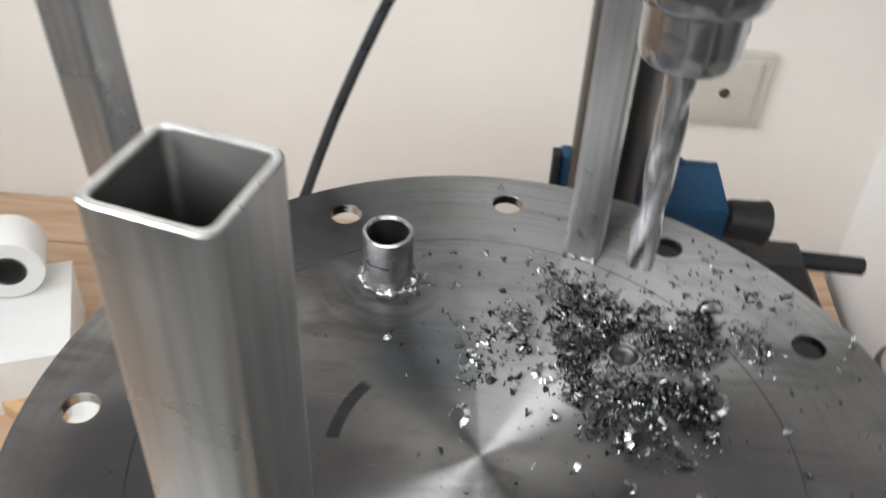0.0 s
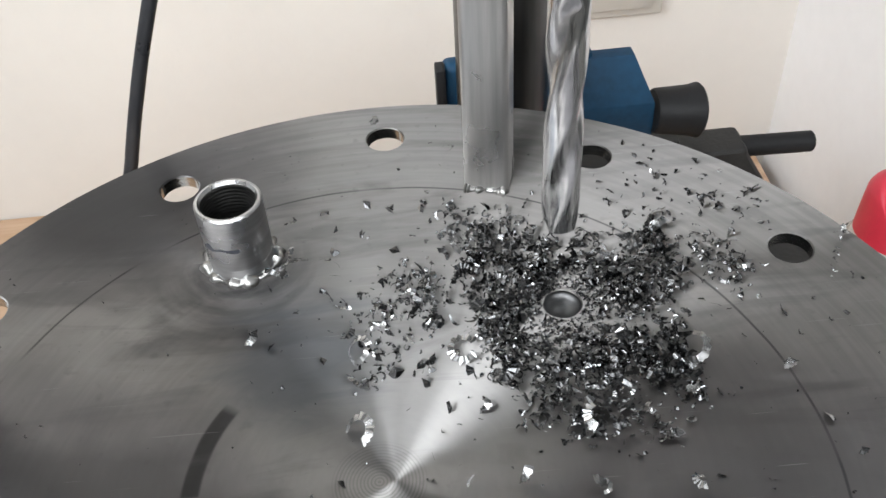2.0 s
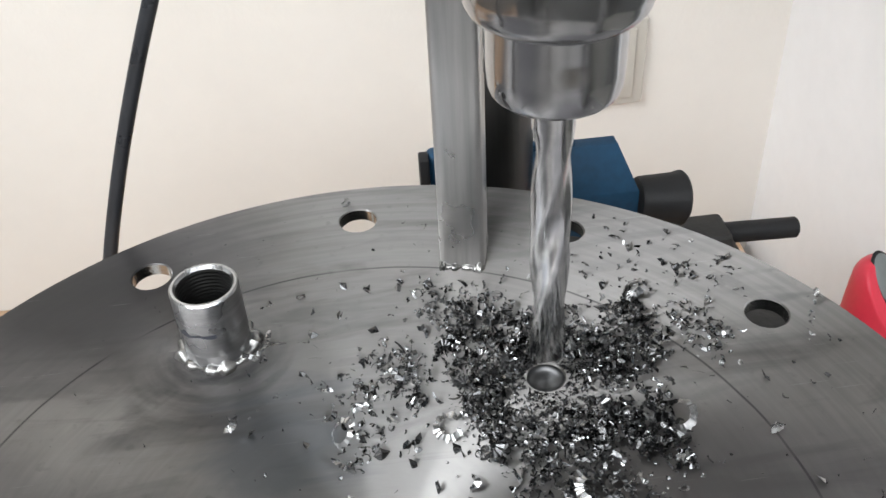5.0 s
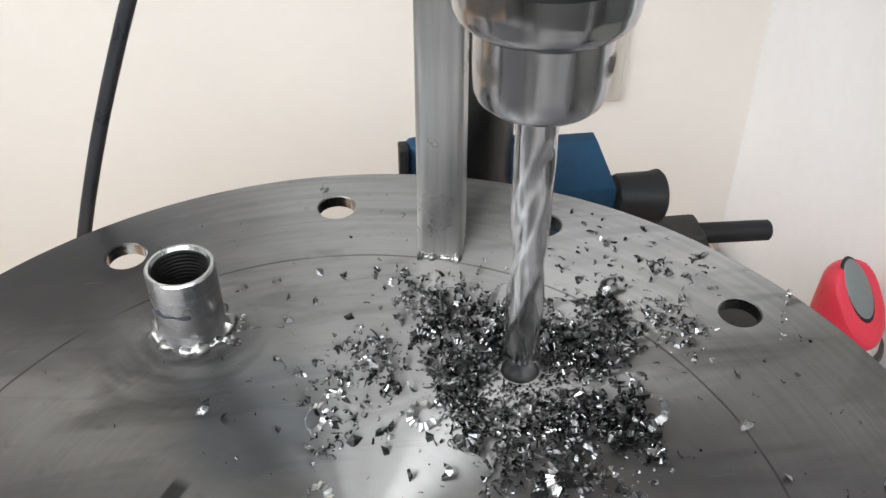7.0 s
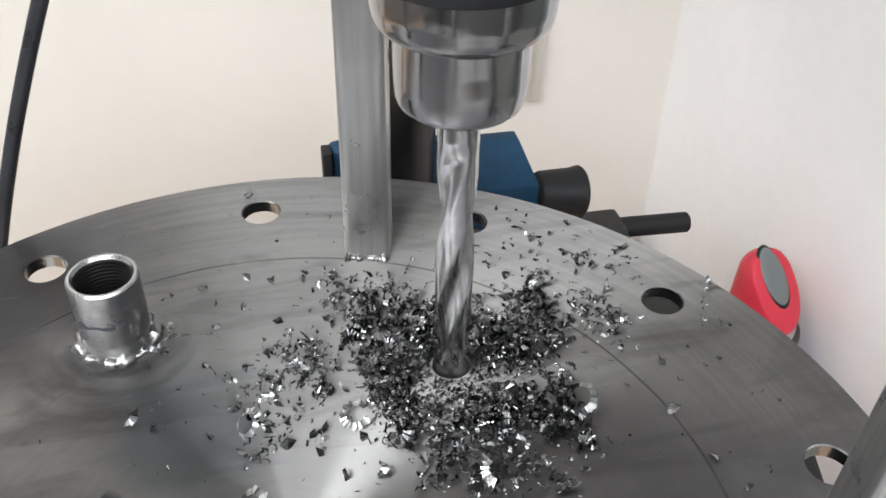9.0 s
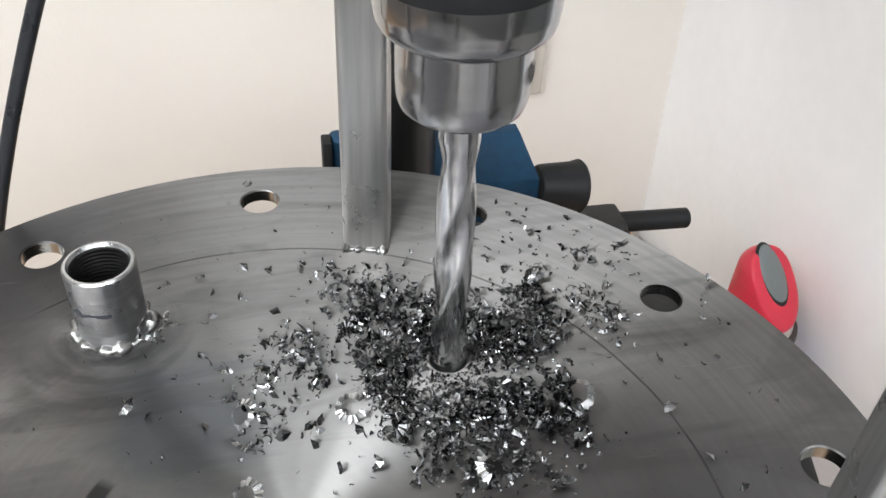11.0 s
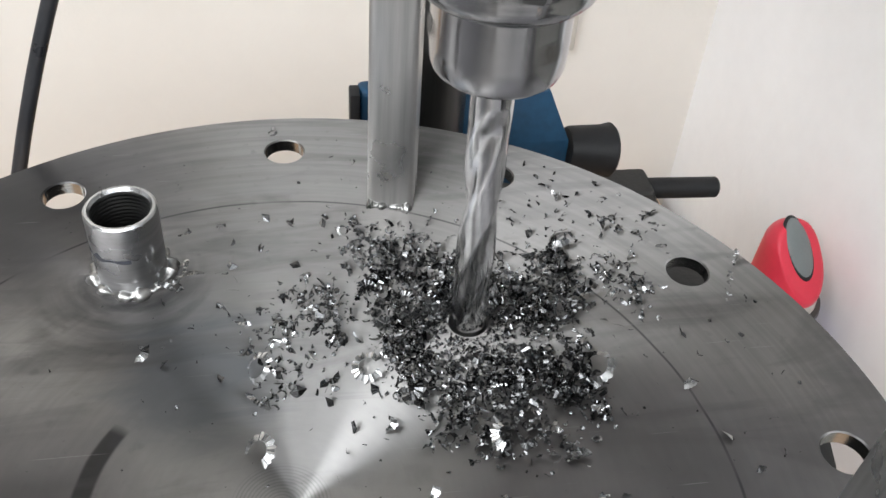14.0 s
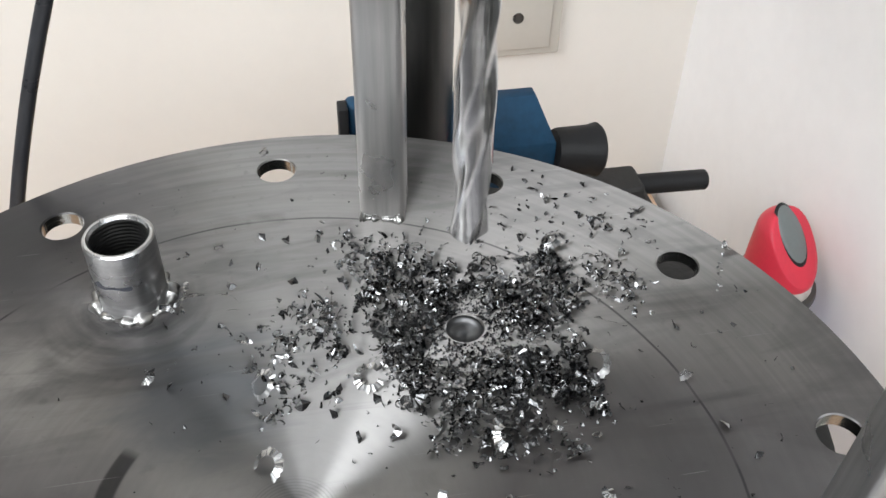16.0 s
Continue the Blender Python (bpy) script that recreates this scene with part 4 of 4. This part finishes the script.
for cx, cy, sd in rnd.choices(LOOSE, [math.sqrt(sd) for _, _, sd in LOOSE], k=560):     # thinner strewing between them
    strew(bm, cx + rnd.gauss(0, 0.7 * sd), cy + rnd.gauss(0, 0.7 * sd), rnd.choice((0.004, 0.006, 0.008, 0.010, 0.014)), 0, 0.7, rnd.choice((0, 0, 0, 1, 2)))
for cx, cy, sd in rnd.choices(DENSE, weights, k=1500):      # crumbs among the heaps
    strew(fines, cx + rnd.gauss(0, 0.9 * sd), cy + rnd.gauss(0, 0.9 * sd), rnd.uniform(0.0018, 0.0042), 0, 0.6, 2)
for _ in range(1500):          # fine dark grit close round the hole
    a, r = rnd.uniform(0, 6.283), 0.041 + 0.09 * rnd.random()
    strew(fines, DX + r * math.cos(a) * 1.1, DY - 0.006 + r * math.sin(a), rnd.uniform(0.002, 0.0048), 0, 0.6, 2)
for _ in range(330):           # specks over the whole plate
    a, r = rnd.uniform(0, 6.283), 1.1 * math.sqrt(rnd.random())
    strew(fines, r * math.cos(a), r * math.sin(a), rnd.choice((0.0015, 0.002, 0.003, 0.004)), 0, 0.6, rnd.choice((0, 2)))
swarf = tagged(part("metal_swarf", bm, SWARF, sharp=22), "heaps of dark crumpled steel cuttings round the drilled hole", "metal swarf", kind="stuff")
grit = tagged(part("steel_grit", fines, GRIT, sharp=10), "fine dark steel grit strewn on the flange", "metal swarf", kind="stuff")

RINGS = [(0.146, 0.582), (0.141, 0.278), (0.605, 0.615), (0.591, 0.233), (-0.066, 0.295), (-0.069, 0.215), (-0.061, 0.105), (0.374, 0.086), (-0.222, 0.572), (-0.205, 0.556)]
RUFFLES = [(0.296, 0.583), (0.32, 0.244), (0.51, 0.201), (0.57, 0.141), (0.464, 0.474), (0.57, 0.317), (0.463, 0.09), (0.507, 0.036), (0.746, 0.188), (-0.295, 0.354), (-0.107, 0.422), (0.215, -0.024), (0.348, -0.054), (0.525, -0.054), (-0.037, 1.072), (0.744, 0.459), (0.671, 0.434), (0.319, 0.098), (-0.031, 0.371), (0.167, 0.14), (-0.24, 0.52), (0.977, 0.520)]
SLIVERS = [(0.183, 0.439), (0.512, 0.418), (0.267, 0.217), (0.255, 0.39), (0.602, 0.471), (0.661, 0.342), (0.345, 0.161), (0.386, 0.212), (0.127, -0.016), (0.036, 0.314)]
FLAKES = [(-0.144, 0.721), (-0.117, 0.669), (-0.046, 0.739), (0.006, 0.718), (0.078, 0.714), (-0.059, 0.643), (0.015, 0.579), (0.001, 0.502), (0.064, 0.204), (0.103, 0.143), (-0.144, 0.476), (0.056, 0.254), (0.006, 0.238), (-0.138, 0.281), (0.787, 0.316), (0.789, 0.053), (0.746, 0.642), (-0.096, 0.0)]
CURLS = [(x, y, 1) for x, y in RINGS] + [(x, y, 0) for x, y in RUFFLES] + [(x, y, 2) for x, y in FLAKES] + [(x, y, 4) for x, y in SLIVERS]
CURLS += [(0.985 - 0.011 * k, 0.53 - 0.022 * k, 3) for k in range(7)]      # a fine thread of cuttings by the rim
CHIPS = []
for x, y, kind in CURLS:
    bm = bmesh.new()
    size = {0: 0.018, 1: 0.029, 2: 0.015, 3: 0.007, 4: 0.016}[kind] * SCALE * rnd.uniform(0.85, 1.15)
    for k in range(2 if kind == 0 else 1):
        chip(bm, rnd, size * (1 - 0.3 * k), resting(rnd, size * 0.5 * k, 0, size * 0.4, 0.5), kind if kind == 4 else kind % 3)
    ob = part("steel_chip", bm, SWARF if kind == 2 else BRIGHT, sharp=28)
    ob.matrix_world = pose(x * SCALE, y * SCALE, TOP)
    CHIPS.append(ob)
    tagged(ob, ("bright ruffled steel cutting lying on the flange", "ring-shaped curl of bright steel on the flange", "small dark bent steel flake on the flange", "tiny bright steel cutting near the rim of the flange", "thin bright sliver of steel among the cuttings")[kind],
           "metal chip", group="loose steel cuttings")

# single cuttings strewn further out, on a few shared shapes
SHAPES = []
for k in range(18):
    bm = bmesh.new()
    chip(bm, rnd, 0.010 * SCALE, resting(rnd, 0, 0, 0.0035 * SCALE, 0.7), (0, 0, 0, 1, 2, 4)[k % 6])
    SHAPES.append(part("loose_cutting", bm, SWARF if k % 3 else BRIGHT, sharp=25))
for k in range(250):
    if k % 3 == 0:
        cx, cy, sd = rnd.choice(LOOSE)
        x, y = cx + rnd.gauss(0, sd), cy + rnd.gauss(0, sd)
    else:
        a, r = rnd.uniform(0, 6.283), rnd.uniform(0.22, 0.62)
        x, y = DX + r * math.cos(a) * 1.1, DY + r * math.sin(a)
        if k >= len(SHAPES) and y < 0.1 and rnd.random() < 0.5:
            continue
    if not clear(x, y):
        if k >= len(SHAPES):
            continue
        x, y = 0.66 + 0.012 * k, 0.30 + 0.017 * (k * 7 % 18)
    ob = SHAPES[k] if k < len(SHAPES) else new("loose_cutting", SHAPES[k % len(SHAPES)].data)
    ob.scale = (rnd.choice((0.4, 0.5, 0.6, 0.8, 1.0, 1.3)),) * 3
    ob.location, ob.rotation_euler = (x * SCALE, y * SCALE, TOP), (0, 0, rnd.uniform(0, 6.283))
    CHIPS.append(tagged(ob, "small bright steel cutting lying loose on the flange" if k % len(SHAPES) % 3 == 0 else "small dark steel cutting lying loose on the flange", "metal chip", group="loose steel cuttings"))


def plate_at(k):
    """How far the plate stands from where it is drilled; k runs from 1 to 0."""
    return (Matrix.Translation((0.01091 * SCALE * k, 0.04321 * SCALE * k, 0)) @ pose(0, 0, 0, 0, 0, 2.156 * k)).inverted()


def motions():
    """The spindle turns and is fed down into the hole and up again."""
    feed = [(0.0, 0.258), (0.5, 0.252), (1.0, 0.255), (1.5, 0.238), (1.7, 0.205), (1.9, 0.17), (2.0, 0.155), (2.2, 0.13), (2.5, 0.10), (2.7, 0.092), (3.0, 0.08), (3.5, 0.066), (4.0, 0.083), (4.2, 0.08), (5.2, 0.04), (6.3, 0.024), (7.0, 0.022), (8.0, 0.018), (9.0, 0.006), (11.5, -0.015), (12.5, -0.018), (13.5, -0.02), (14.0, -0.015), (14.5, -0.014), (14.8, 0.004), (15.0, 0.027), (15.2, 0.066), (15.4, 0.106), (15.5, 0.132), (15.6, 0.162), (15.8, 0.21), (16.0, 0.245)]
    rows = []
    for f in range(481):
        t = f / 30
        k = max(i for i in range(len(feed)) if feed[i][0] <= t + 1e-6)
        a, b = feed[k], feed[min(k + 1, len(feed) - 1)]
        z = a[1] + (b[1] - a[1]) * ((t - a[0]) / (b[0] - a[0]) if b[0] > a[0] else 0)
        rows.append((t, pose(DRILL[0], DRILL[1], TOP + z * SCALE, 0, 0, -31.0 * f)))
    walk(chuck, rows)
    # the plate, with the cuttings on it, is nudged under the bit as it starts to bite
    nudge = [(0.0, 1.0), (3.4, 1.0), (3.6, 0.97), (3.8, 0.72), (4.0, 0.42), (4.2, 0.14), (4.4, 0.0), (16.0, 0.0)]
    for ob in [flange, swarf, grit] + CHIPS:
        turn = ob.matrix_basis.to_euler()
        rest = Matrix.LocRotScale(ob.location, turn, None)
        walk(ob, [(t, plate_at(k) @ rest) for t, k in nudge])


motions()
